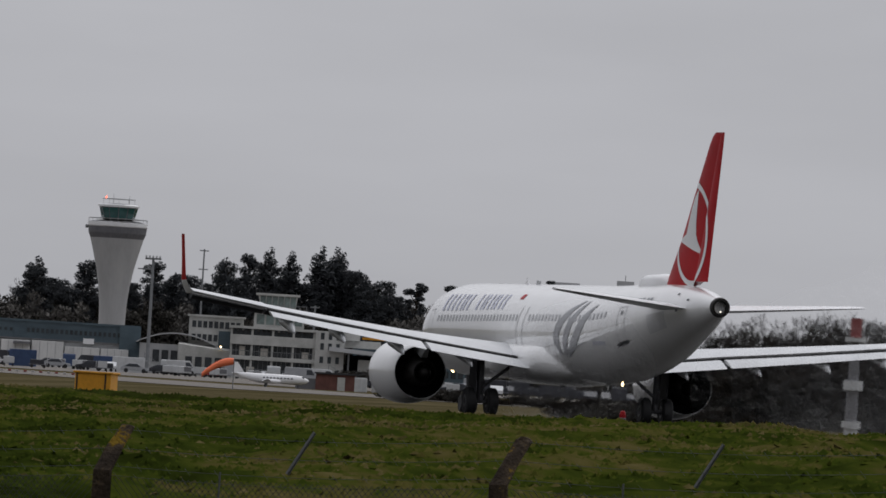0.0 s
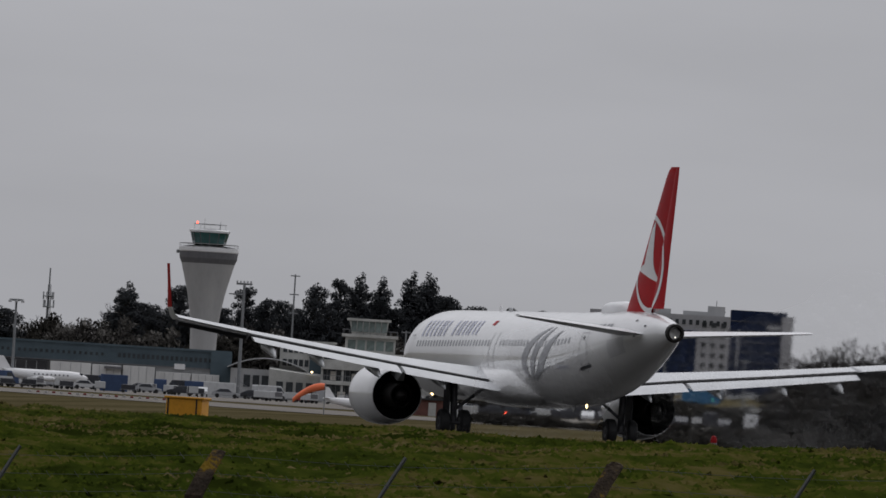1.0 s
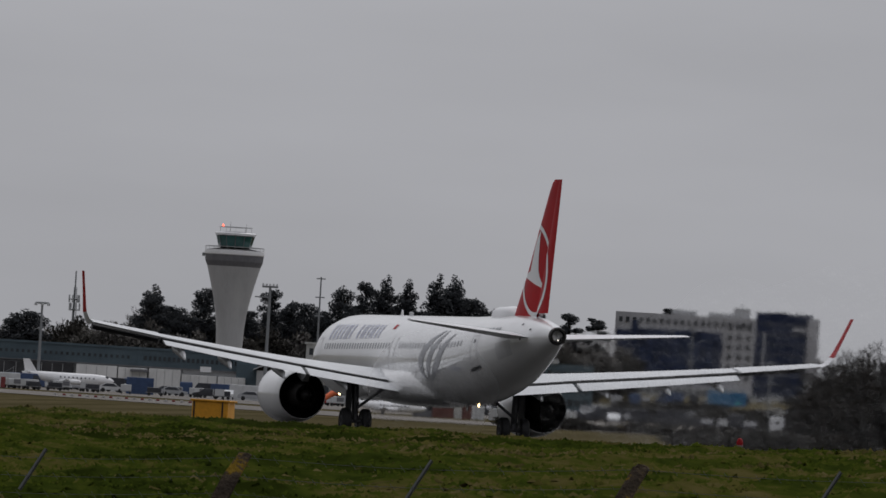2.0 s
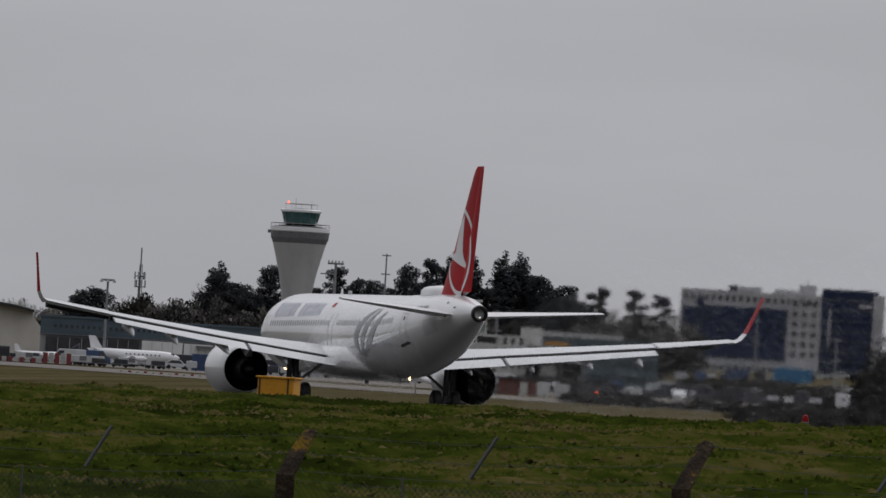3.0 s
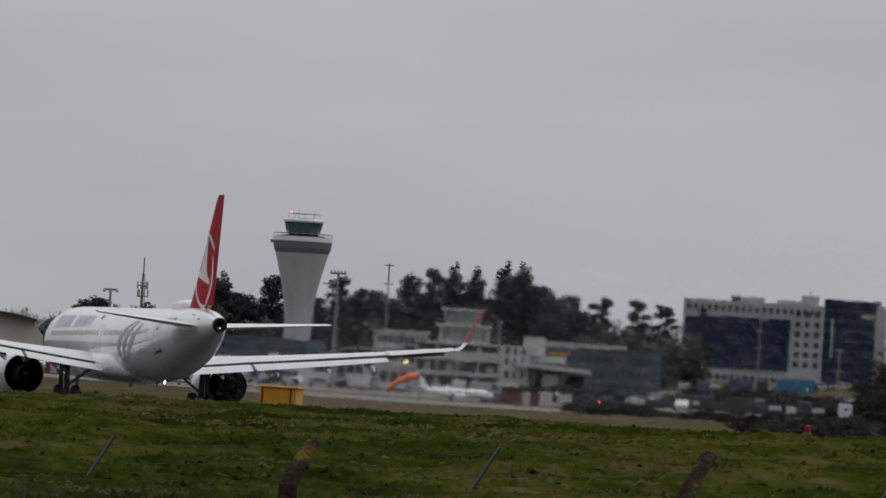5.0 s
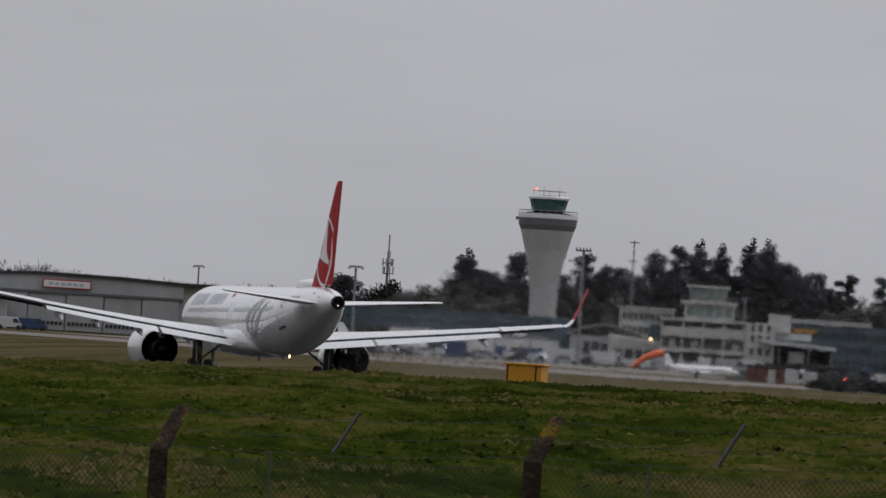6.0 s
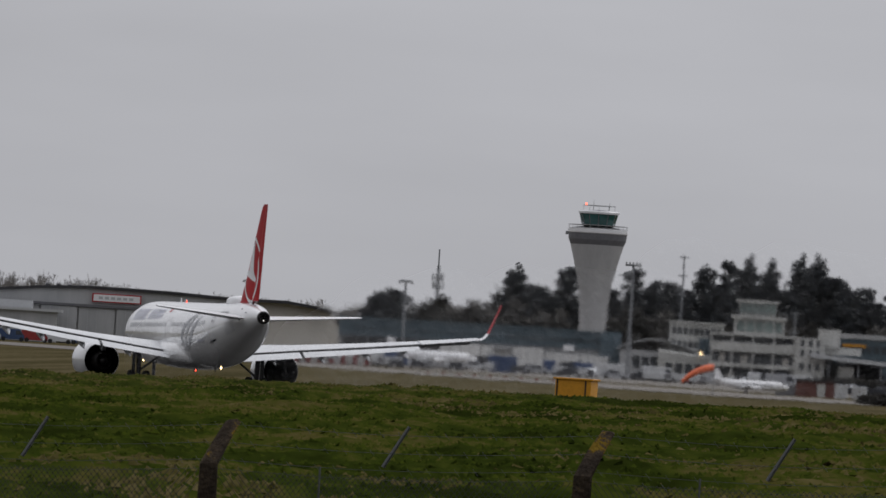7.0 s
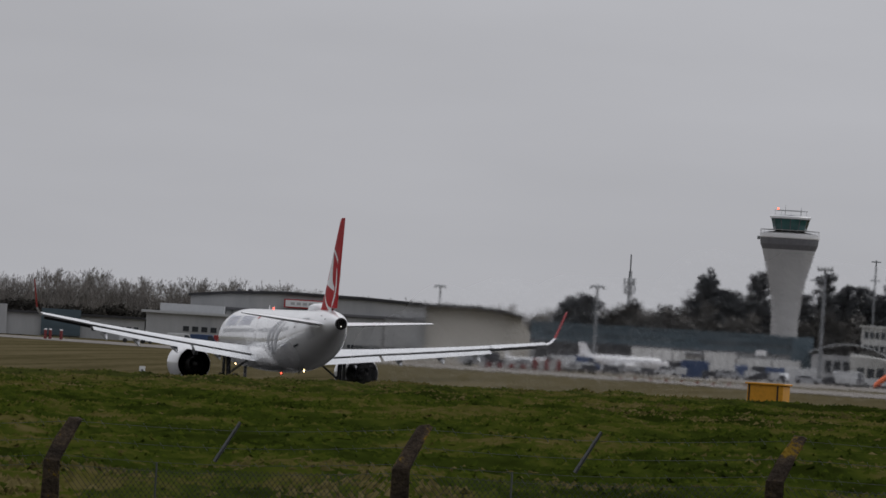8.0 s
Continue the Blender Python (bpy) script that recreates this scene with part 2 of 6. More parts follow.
def rough_ground(x, y):
    z = ground_z(x, y)
    if 60 < x < 720 and -66 < y < -5:
        k = smooth(60, 90, x) * smooth(5, 15, -y) * (1 - smooth(58, 66, -y))
        z += k * (0.13 * noise.noise((x * 0.13, y * 0.3, 0)) + 0.22 * noise.noise((x * 0.3, y * 0.6, 3)) + 0.10 * noise.noise((x * 0.9, y * 1.3, 9)) + 0.08 * noise.noise((x * 0.035, y * 0.06, 7)) - 0.05)
    return z


GX = spread([(-4500, 1500), (-300, 60), (0, 20), (60, 0.5), (420, 1.5), (720, 12), (1300, 30), (2200, 300), (4700, 1)])
GY = spread([(-4500, 700), (-1000, 60), (-520, 15), (-260, 9), (-130, 5), (-80, 2), (-66, 0.4), (-8, 4), (20, 40), (300, 800), (4500, 1)])
ground = tagged(grid_sheet("ground", GX, GY, rough_ground, M_GROUND), "rough damp winter grass with tan tufts on an airfield", "grass", kind="structure")
runway = tagged(grid_sheet("road", spread([(120, 20), (1050, 1)]), [-123.5, -112, -100.6, -89, -78], ground_z, M_ASPHALT, 0.06), "grey grooved asphalt runway", "runway", kind="structure")
tagged(grid_sheet("road", spread([(880, 25), (2100, 1)]), [-250, -237, -224, -211, -198], ground_z, M_CONCRETE, 0.05), "pale concrete taxiway", "taxiway", kind="structure")
tagged(grid_sheet("pavement", spread([(1150, 25), (1700, 1)]), spread([(-380, 12), (-268, 1)]), ground_z, M_CONCRETE, 0.05), "pale concrete apron beside the airport buildings", "apron", kind="structure")


# ---- the airport behind: materials ----
M_TOWER = surface("tower_concrete", [(0.3, (0.34, 0.34, 0.34)), (0.5, (0.40, 0.40, 0.405)), (0.7, (0.46, 0.46, 0.455))], 0.3, 0.6, stretch=(1, 1, 0.25))
M_BAND = plain("dark_band", (0.13, 0.13, 0.14), 0.6, 0.15)
M_TEAL = plain("green_tinted_glass", (0.02, 0.075, 0.07), 0.06, 0.45, 0.5, random_tint=0.35)
M_BLUECLAD = surface("blue_grey_cladding", [(0.3, (0.045, 0.070, 0.088)), (0.5, (0.062, 0.094, 0.115)), (0.7, (0.08, 0.118, 0.14))], 0.25, 0.55, stretch=(1, 1, 3))
M_SHEET = surface("ribbed_grey_sheet", [(0.3, (0.30, 0.31, 0.32)), (0.5, (0.38, 0.385, 0.39)), (0.7, (0.44, 0.445, 0.45))], 0.2, 0.55, stretch=(1, 1, 0.2))
M_CREAM = surface("cream_render", [(0.3, (0.54, 0.52, 0.48)), (0.5, (0.64, 0.61, 0.56)), (0.7, (0.70, 0.67, 0.62))], 0.25, 0.8)
M_STUCCO = surface("weathered_white_render", [(0.3, (0.34, 0.34, 0.32)), (0.5, (0.47, 0.47, 0.45)), (0.7, (0.56, 0.56, 0.54))], 0.4, 0.8)
M_ROOF = plain("roof_felt_and_bay_shade", (0.055, 0.055, 0.058), 0.9, 0.25, 0.6, gloss=0.1)
M_PALEGLASS = plain("pale_green_glass", (0.16, 0.20, 0.19), 0.12, 0.4, 1.0, random_tint=0.3)
M_OLDGLASS = plain("dark_office_glass", (0.035, 0.040, 0.045), 0.15, 0.35, 1.0, random_tint=0.3)
M_BLUEGLASS = plain("navy_curtain_wall", (0.012, 0.021, 0.055), 0.35, 0.3, 0.4, gloss=0.12)
M_BLUEPANE = plain("navy_pane", (0.015, 0.025, 0.06), 0.3, 0.5, 0.6, random_tint=0.5, gloss=0.15)
M_HOTEL = surface("pale_panel", [(0.3, (0.30, 0.30, 0.32)), (0.5, (0.37, 0.37, 0.39)), (0.7, (0.43, 0.43, 0.45))], 0.2, 0.7)
M_BRICK = plain("dark_red_brick", (0.13, 0.055, 0.045), 0.85, 0.3, 1.2)
M_VANWHITE = plain("vehicle_white", (0.50, 0.51, 0.52), 0.45, 0.14, random_tint=0.3)
M_DOORWHITE = surface("stained_white_panel", [(0.3, (0.50, 0.50, 0.49)), (0.5, (0.66, 0.66, 0.65)), (0.7, (0.74, 0.74, 0.73))], 0.35, 0.6, stretch=(1, 1, 0.3), random_tint=0.2)
M_VANBLUE = plain("container_blue", (0.03, 0.06, 0.14), 0.5, 0.2)
M_CARRED = plain("car_red", (0.28, 0.03, 0.03), 0.35, 0.15)
M_CARDARK = plain("car_dark", (0.03, 0.032, 0.04), 0.3, 0.2)
M_CARSILVER = plain("car_silver", (0.35, 0.36, 0.38), 0.3, 0.1)
M_ORANGE = plain("orange_cloth", (0.85, 0.20, 0.09), 0.8, 0.1)
M_DULLRED = plain("dull_red", (0.20, 0.035, 0.035), 0.6, 0.2)
M_DULLWHITE = plain("dull_white", (0.42, 0.41, 0.40), 0.6, 0.2)
M_YELLOW = surface("yellow_box_paint", [(0.3, (0.50, 0.22, 0.008)), (0.5, (0.62, 0.275, 0.012)), (0.7, (0.70, 0.32, 0.018))], 1.2, 0.55, fine=0.4)
M_MAST = plain("galvanised_mast", (0.22, 0.23, 0.24), 0.5, 0.15, 1.0, metal=0.3)
M_BARK = plain("bark", (0.045, 0.036, 0.028), 0.95, 0.3, 2, gloss=0.1)
# needles greyed and blued: the haze of distance is put into their colour
M_CONIFER = surface("hazy_conifer_needles", [(0.3, (0.062, 0.068, 0.074)), (0.5, (0.082, 0.088, 0.094)), (0.7, (0.105, 0.11, 0.114))], 0.35, 0.9, gloss=0.0, random_tint=0.06)
M_TWIG = surface("bare_twigs", [(0.3, (0.17, 0.16, 0.145)), (0.5, (0.22, 0.205, 0.19)), (0.7, (0.27, 0.25, 0.23))], 0.4, 0.95, gloss=0.1, random_tint=0.2)
M_TWIGWOOD = surface("grey_winter_wood", [(0.3, (0.12, 0.115, 0.108)), (0.5, (0.16, 0.152, 0.142)), (0.7, (0.20, 0.19, 0.175))], 0.3, 0.95, gloss=0.1, random_tint=0.2)
M_DARKWOOD = surface("dark_winter_wood", [(0.3, (0.018, 0.015, 0.013)), (0.5, (0.027, 0.023, 0.019)), (0.7, (0.040, 0.034, 0.028))], 0.3, 0.95, gloss=0.0, random_tint=0.2)
M_HEDGE = surface("winter_scrub", [(0.3, (0.040, 0.038, 0.034)), (0.5, (0.060, 0.056, 0.049)), (0.7, (0.085, 0.079, 0.068))], 0.3, 0.95, gloss=0.1, random_tint=0.25)


def site(az, dist, z=None, turn=0.0):
    """A frame on the ground at that azimuth and distance: x leads away from the eye, y to the left of the view."""
    p = spot(az, dist)
    return Matrix.Translation((p.x, p.y, ground_z(p.x, p.y) if z is None else z)) @ pose(0, 0, 0, 0, 0, az + turn)


def slab(parent, name, u0, u1, z0, z1, x0=0.0, x1=8.0, mat=None, label="", bevel=0.0):
    """A block from u0 to u1 (metres to the right of the site), z0 to z1, x0 to x1 in depth."""
    return part(name, box(x0, x1, -u1, -u0, z0, z1, bevel), mat or M_STUCCO, parent, label)


def pane_row(parent, u0, u1, z0, z1, count, gap=0.25, x=-0.05, mat=None, name="window"):
    w = (u1 - u0) / count
    me = None
    for i in range(count):
        a = u0 + i * w
        if me is None:
            ob = part(name, box(-0.04, 0.04, -(w - gap) / 2, (w - gap) / 2, -(z1 - z0) / 2, (z1 - z0) / 2, 0.02), mat or M_OLDGLASS, parent)
            me = ob.data
        else:
            ob = new(name, me)
            ob.parent = parent
        ob.location = (x, -(a + w / 2), (z0 + z1) / 2)


# ---- control tower ----
def build_tower():
    t = thing("control_tower", "pale concrete control tower with green glazed cab", "tower", m=site(-11.965, 1700, 0))
    part("shaft", lathe([(2.35, -0.2), (2.35, 9), (2.45, 12), (2.75, 14.8), (3.3, 17.8), (4.1, 21.0), (4.8, 23.6)], 48), M_TOWER, t, "flaring pale concrete shaft", True)
    # band coloured dark, with the gallery's undershade put into the colour
    part("parapet_band", lathe([(4.72, 23.3), (5.1, 24.2), (5.2, 25.3), (5.0, 25.4), (4.4, 25.4)], 48), M_BAND, t, "dark band with shade under the gallery painted in")
    deck = part("gallery", lathe([(5.2, 25.32), (5.3, 25.45), (5.3, 26.1), (5.15, 26.15), (3.0, 26.5), (2.7, 26.5)], 48), M_WHITE, t, "white gallery roof")
    for i in range(24):
        a = 2 * math.pi * i / 24
        part("rail_post", tube((5.15 * math.cos(a), 5.15 * math.sin(a), 25.9), (5.2 * math.cos(a), 5.2 * math.sin(a), 26.75), 0.035, n=5), M_GREYLT, deck)
    part("rail", lathe([(5.17, 26.72), (5.24, 26.72), (5.24, 26.80), (5.17, 26.80)], 40), M_GREYLT, deck)
    # solid core behind the panes, coloured black for the shade inside
    cab = part("cab", lathe([(2.6, 26.4), (2.75, 26.8), (3.25, 28.75), (3.2, 28.9)], 12), M_BLACK, t, "black core with the cab's inner shade painted in")
    for i in range(12):
        a0, a1 = 2 * math.pi * (i + 0.06) / 12, 2 * math.pi * (i + 0.94) / 12
        bm = bmesh.new()
        q = []
        for off in (0.05, 0.10):
            q.append([((r + off) * math.cos(a), (r + off) * math.sin(a), z) for r, z, a in ((2.80, 26.9, a0), (2.80, 26.9, a1), (3.28, 28.7, a1), (3.28, 28.7, a0))])
        add_loft(bm, q)
        part("pane", bm, M_TEAL, cab, "green tinted pane")
    for i in range(12):
        a = 2 * math.pi * i / 12
        part("mullion", tube((2.86 * math.cos(a), 2.86 * math.sin(a), 26.8), (3.38 * math.cos(a), 3.38 * math.sin(a), 28.8), 0.07, n=6), M_BAND, cab)
    roof = part("roof", lathe([(3.3, 28.75), (3.6, 28.85), (3.65, 29.15), (3.45, 29.3), (1.0, 29.45), (0.1, 29.5)], 24), M_WHITE, t, "pale roof slab")
    for i in range(10):
        a = 2 * math.pi * i / 10
        part("rail_post", tube((2.9 * math.cos(a), 2.9 * math.sin(a), 29.2), (2.9 * math.cos(a), 2.9 * math.sin(a), 30.3), 0.03, n=5), M_GREYLT, roof)
    part("rail", lathe([(2.87, 30.2), (2.94, 30.2), (2.94, 30.3), (2.87, 30.3)], 30), M_GREYLT, roof)
    part("warning_lamp", lathe([(0.14, 0), (0.16, 0.25), (0.04, 0.42)], 10), M_LAMPRED, t, "lit red warning lamp").location = (-1.2, 2.3, 30.3)
    for y, h in ((1.0, 31.2), (-1.8, 30.9)):
        part("aerial", tube((0, y, 29.3), (0, y, h), 0.05, 0.03, 6), M_MAST, roof)
    part("outrigger_lamp", box(-0.3, 0.3, 5.2, 5.7, 24.9, 25.5, 0.08), M_MAST, t)


build_tower()


# ---- blue-grey operations building with white doors and a lean-to ----
def build_operations():
    b = thing("operations_building", "long blue-grey clad operations building beside the apron", "building", m=site(-11.96, 1600, 0))
    slab(b, "wall", -42, 4.8, -0.3, 4.6, 0.4, 30, M_SHEET, "grey lower wall")
    up = slab(b, "upper_storey", -42, 4.8, 4.6, 7.35, 0, 30, M_BLUECLAD, "blue-grey ribbed cladding")
    slab(b, "parapet", -42.2, 5.0, 7.35, 7.7, -0.2, 30.2, M_BLUECLAD)
    slab(b, "band", -42.1, 4.9, 4.45, 4.62, -0.15, 0.5, M_BAND)
    pane_row(up, -14, 3.5, 5.6, 6.3, 22, 0.35)
    pane_row(up, -40, -16, 5.7, 6.2, 26, 0.5)
    for i in range(47):
        u = -42 + i
        part("rib", box(-0.06, 0.02, -u - 0.03, -u + 0.03, 4.65, 7.3), M_BLUECLAD, up)
    slab(b, "corner_tower", 1.6, 5.1, 0, 7.6, -0.6, 6, M_BLUECLAD)
    for u0, u1, z1 in ((-41, -33, 4.2), (-32.5, -25.5, 4.3), (-25, -18.2, 4.3), (-18, -13.2, 4.2), (-12.9, -7.6, 4.3), (-7.4, -1.6, 3.6), (-1.4, 3.2, 3.6)):
        # first two are closed panels, coloured dark for the shade of open bays
        dark = u1 < -25.2
        d = slab(b, "sliding_door", u0, u1, 0, z1, -1.2, 0.2, M_ROOF if dark else M_DOORWHITE, "dark panel painted for an open bay's shade" if dark else "stained white sliding door panel", 0.05)
        for k in range(1, 4):
            u = mixed(u0, u1, k / 4)
            part("door_rib", box(-1.26, -1.18, -u - 0.04, -u + 0.04, 0.1, z1 - 0.1), M_SHEET, d)
    slab(b, "canopy", -16, -13, 3.6, 4.0, -2.5, 0, M_BAND)
    slab(b, "sign", -4.4, -2.6, 4.2, 5.1, -0.3, -0.1, M_WHITE, "small white sign")
    l = thing("maintenance_shed", "low grey shed with a shallow curved roof", "shed", m=site(-12.32, 1590, 0))
    slab(l, "wall", -5, 7, 0, 5.0, 0, 12, M_SHEET)
    rr = [[(x, -u, 5.0 + 2.2 * (1 - ((u - 1) / 7) ** 2) * 0.9) for u in [(-5.6 + i * 1.1) for i in range(13)]] for x in (-0.6, 12)]
    bm = bmesh.new()
    lo = [[(p[0], p[1], p[2] - 0.18) for p in r] for r in rr]
    add_loft(bm, [rr[0] + lo[0][::-1], rr[1] + lo[1][::-1]])
    part("roof", bm, M_GREYLT, l, "pale curved roof")
    pane_row(l, -3, 6, 2.0, 4.0, 6, 0.4)


build_operations()


# ---- old hangar ----
def build_hangar():
    h = thing("hangar", "large grey steel hangar with dark shallow roof", "hangar", m=site(-9.81, 1900, 0))
    edge = ((-46.5, 10.2), (-38, 11.1), (-28, 11.6), (-12, 11.4), (0.5, 10.9), (11, 11.0), (16, 10.4), (20, 9.6))

    def gable(name, u0, u1, x0, x1, mat, label):
        us = [u0 + (u1 - u0) * i / 8 for i in range(9)]
        zs = [float(np.interp(u, [q[0] for q in edge], [q[1] for q in edge])) - 0.35 for u in us]
        part(name, loft([[(x, -u0, 0)] + [(x, -u, z) for u, z in zip(us, zs)] + [(x, -u1, 0)] for x in (x0, x1)]), mat, h, label)
    gable("front_wall", -46, 0.5, 0, 40, M_SHEET, "grey ribbed front wall")
    gable("side_wall", 0.5, 19.8, 2, 42, M_CREAM, "cream rendered end wall")
    for i in range(6):
        u0 = -45 + i * 7.5
        d = slab(h, "hangar_door", u0, u0 + 7.2, 0.2, 7.3, -0.5 - 0.25 * (i % 2), -0.1, M_SHEET, "", 0.04)
        for k in range(1, 4):
            part("door_rib", box(-0.62 - 0.25 * (i % 2), -0.48, -(u0 + k * 1.8) - 0.05, -(u0 + k * 1.8) + 0.05, 0.3, 7.2), M_GREYLT, d)
        pane_row(d, u0 + 0.3, u0 + 6.9, 1.2, 1.9, 8, 0.2, -0.6 - 0.25 * (i % 2))
    slab(h, "door_rail", -46, 0.5, 7.4, 7.9, -1.0, 0, M_BAND)
    rings = [[(x, -u, z + dz) for u, z in edge] + [(x, -u, z + dz - 0.55) for u, z in edge[::-1]] for x, dz in ((-0.5, 0.0), (42, 0.3))]
    part("roof", loft(rings), M_ROOF, h, "dark felted shallow roof")
    sg = slab(h, "sign_board", -27.5, -17.8, 8.5, 10.2, -0.9, -0.7, M_RED, "white sign in a red frame")
    slab(sg, "sign_face", -27.25, -18.05, 8.7, 10.0, -0.95, -0.88, M_WHITE)
    for i in range(6):
        u = -25.8 + i * 1.2
        part("sign_bar", box(-0.99, -0.94, -u - 0.4, -u + 0.4, 9.1, 9.6), M_GREYLT, sg)
    bm = bmesh.new()
    add_loft(bm, [[(3, -19.8, 0), (3, -26.5, 0), (3, -23.5, 3.8), (3, -19.8, 8.4)], [(40, -19.8, 0), (40, -26.5, 0), (40, -23.5, 3.8), (40, -19.8, 8.4)]])
    part("lean_to", bm, M_CREAM, h, "sloping cream lean-to")
    part("drainpipe", add_tube(tube((2.9, -5, 0), (2.9, -5, 7.5), 0.25, n=8), (2.9, -5, 7.5), (2.9, -0.8, 7.5), 0.25, n=8), M_BAND, h, "dark pipe")
    for i in range(5):
        part("roof_vent", lathe([(0.4, 0), (0.4, 0.6), (0.6, 0.65), (0.2, 0.9)], 8), M_BAND, h).location = (0.5, 36.5 - i * 2.2, 10.9)
    a = thing("hangar_annex", "low grey annex with flat roof beside a hangar", "building", m=site(-9.81, 1880, 0))
    slab(a, "wall", -54, -34, 0, 5.9, 0, 16, M_SHEET)
    slab(a, "roof", -55, -33, 5.9, 6.4, -0.7, 16.5, M_GREYLT, "pale flat roof edge")
    slab(a, "upper_roof", -51.5, -39, 6.4, 7.9, 4, 16, M_GREYLT)
    pane_row(a, -47, -38, 2.6, 3.6, 5, 0.6)
    c = thing("low_depot", "long low grey depot behind the taxiway", "building", m=site(-7.6, 1950, 0))
    slab(c, "wall", -30, 19, 0, 4.4, 0, 14, M_SHEET)
    slab(c, "roof", -30.5, 19.5, 4.4, 4.9, -0.6, 14.5, M_ROOF)
    slab(c, "dark_bay", -2, 6, 0.3, 5.6, -0.8, 0.2, M_BLUECLAD)
    slab(c, "pale_gable", -14, -9, 0, 6.0, -1.0, 0.2, M_SHEET)
    pane_row(c, 8, 18, 1.6, 2.8, 7, 0.5)


build_hangar()


# ---- the old white terminal with its rooftop lookout ----
def build_old_terminal():
    b = thing("old_terminal", "white pre-war terminal with balconies and rooftop lookout", "building", m=site(-12.93, 1580, 0))
    core = slab(b, "wall", -6.8, 7.0, -0.3, 8.0, 1.6, 14, M_OLDGLASS, "dark recessed glazing behind the balconies")
    for z0, z1 in ((-0.4, 0.9), (3.2, 3.85), (5.7, 7.3)):
        slab(b, "balcony", -7.0, 7.2, z0, z1, 0, 2.6, M_STUCCO, "white rendered balcony front", 0.05)
    slab(b, "roof_slab", -7.2, 7.3, 8.35, 8.75, -0.1, 14, M_STUCCO)
    pane_row(b, -6.6, 6.8, 7.35, 8.3, 16, 0.35, 0.9)
    for u in (-6.8, -3.4, 0, 3.4, 6.8):
        part("pillar", box(0.3, 0.7, -u - 0.18, -u + 0.18, 0.8, 8.3), M_STUCCO, b)
    for z0, z1 in ((0.9, 3.2), (3.85, 5.7)):
        pane_row(core, -6.7, 6.9, z0 + 0.1, z1 - 0.55, 18, 0.12, 1.55)
        pane_row(core, -6.7, 6.9, z1 - 0.48, z1 - 0.05, 18, 0.12, 1.55)
        for i in range(19):
            part("mullion", box(1.46, 1.6, 6.66 - i * 0.755, 6.74 - i * 0.755, z0, z1), M_MAST, core)
    for i in range(29):
        for zb in (3.85, 0.9):
            part("baluster", box(0.1, 0.14, 6.9 - i * 0.495, 6.94 - i * 0.495, zb, zb + 0.85), M_MAST, b)
    for u, w, z, h in ((-5.4, 0.9, 3.9, 1.5), (-1.9, 1.2, 3.9, 1.3), (2.4, 0.8, 0.9, 1.6), (4.9, 1.1, 3.9, 1.1), (-4.1, 1.3, 0.9, 1.2)):
        slab(b, "blind", u, u + w, z, z + h, 1.36, 1.44, M_CREAM, "pale blind behind glazing")
    for zr in (4.7, 1.7):
        part("rail", box(0.1, 0.16, -7.0, 6.9, zr - 0.05, zr + 0.03), M_MAST, b)
    low = slab(b, "lookout_storey", -3.3, 5.0, 8.7, 11.3, 2, 10, M_STUCCO)
    pane_row(low, -3.0, 4.8, 9.2, 10.8, 5, 0.3, 1.96, M_PALEGLASS)
    slab(b, "lookout_deck", -3.9, 5.4, 11.3, 11.75, 1.2, 11, M_STUCCO)
    part("deck_rail", box(1.25, 1.35, -5.3, 3.8, 12.4, 12.5), M_MAST, b)
    for i in range(9):
        part("rail_post", box(1.26, 1.34, 3.7 - i * 1.12, 3.78 - i * 1.12, 11.7, 12.45), M_MAST, b)
    cab = part("lookout_cab", loft([[(3, 2.3, 11.7), (9, 2.3, 11.7), (9, -3.4, 11.7), (3, -3.4, 11.7)], [(2.7, 2.8, 14.0), (9.3, 2.8, 14.0), (9.3, -3.7, 14.0), (2.7, -3.7, 14.0)]]), M_STUCCO, b, "glazed lookout cab")
    pane_row(cab, -2.5, 3.5, 12.2, 13.9, 6, 0.16, 2.74, M_PALEGLASS)
    slab(b, "lookout_roof", -3.2, 4.1, 14.0, 14.35, 2.3, 9.7, M_STUCCO)
    r = slab(b, "stair_block", 7.0, 11.8, -0.6, 8.7, -0.6, 12, M_STUCCO, "white stair block with small windows")
    for z in (1.2, 3.4, 5.6, 7.3):
        pane_row(r, 7.5, 11.4, z, z + 1.1, 3, 0.7, -0.64)
    slab(b, "tank_room", 10.7, 14.3, 7.4, 10.3, 0, 8, M_STUCCO)
    slab(b, "flat_wing", 11.8, 17.8, 6.2, 7.4, 1, 9, M_STUCCO)
    canopy = bmesh.new()
    add_loft(canopy, [[(-3, -9.3, 6.2), (-3, -22, 5.4), (-3, -22, 4.8), (-3, -9.3, 5.5)], [(8, -9.3, 6.2), (8, -22, 5.4), (8, -22, 4.8), (8, -9.3, 5.5)]])
    part("canopy", canopy, M_GREYLT, b, "pale cantilevered canopy")
    # solid black block; the shade under the canopy is put into its colour
    slab(b, "undercroft", 12.2, 21.5, -0.5, 5.0, 3.0, 8, M_BLACK, "black block painted for shade under the canopy")
    slab(b, "screen", 14.2, 16.8, 1.8, 4.3, -0.2, 0.1, M_STUCCO, "white screen")
    for u in (12.6, 17.5, 21.2):
        part("canopy_post", tube((-1.5, -u, -0.3), (-1.5, -u, 5.2), 0.15, n=8), M_MAST, b)
    w = thing("terminal_wing", "two-storey pale wing with rows of windows", "building", m=site(-12.93, 1592, 0))
    body = slab(w, "wall", -14, -5, -0.2, 9.9, 0, 12, M_STUCCO)
    for z in (5.9, 8.1):
        pane_row(body, -13.6, -5.4, z, z + 1.1, 9, 0.25)
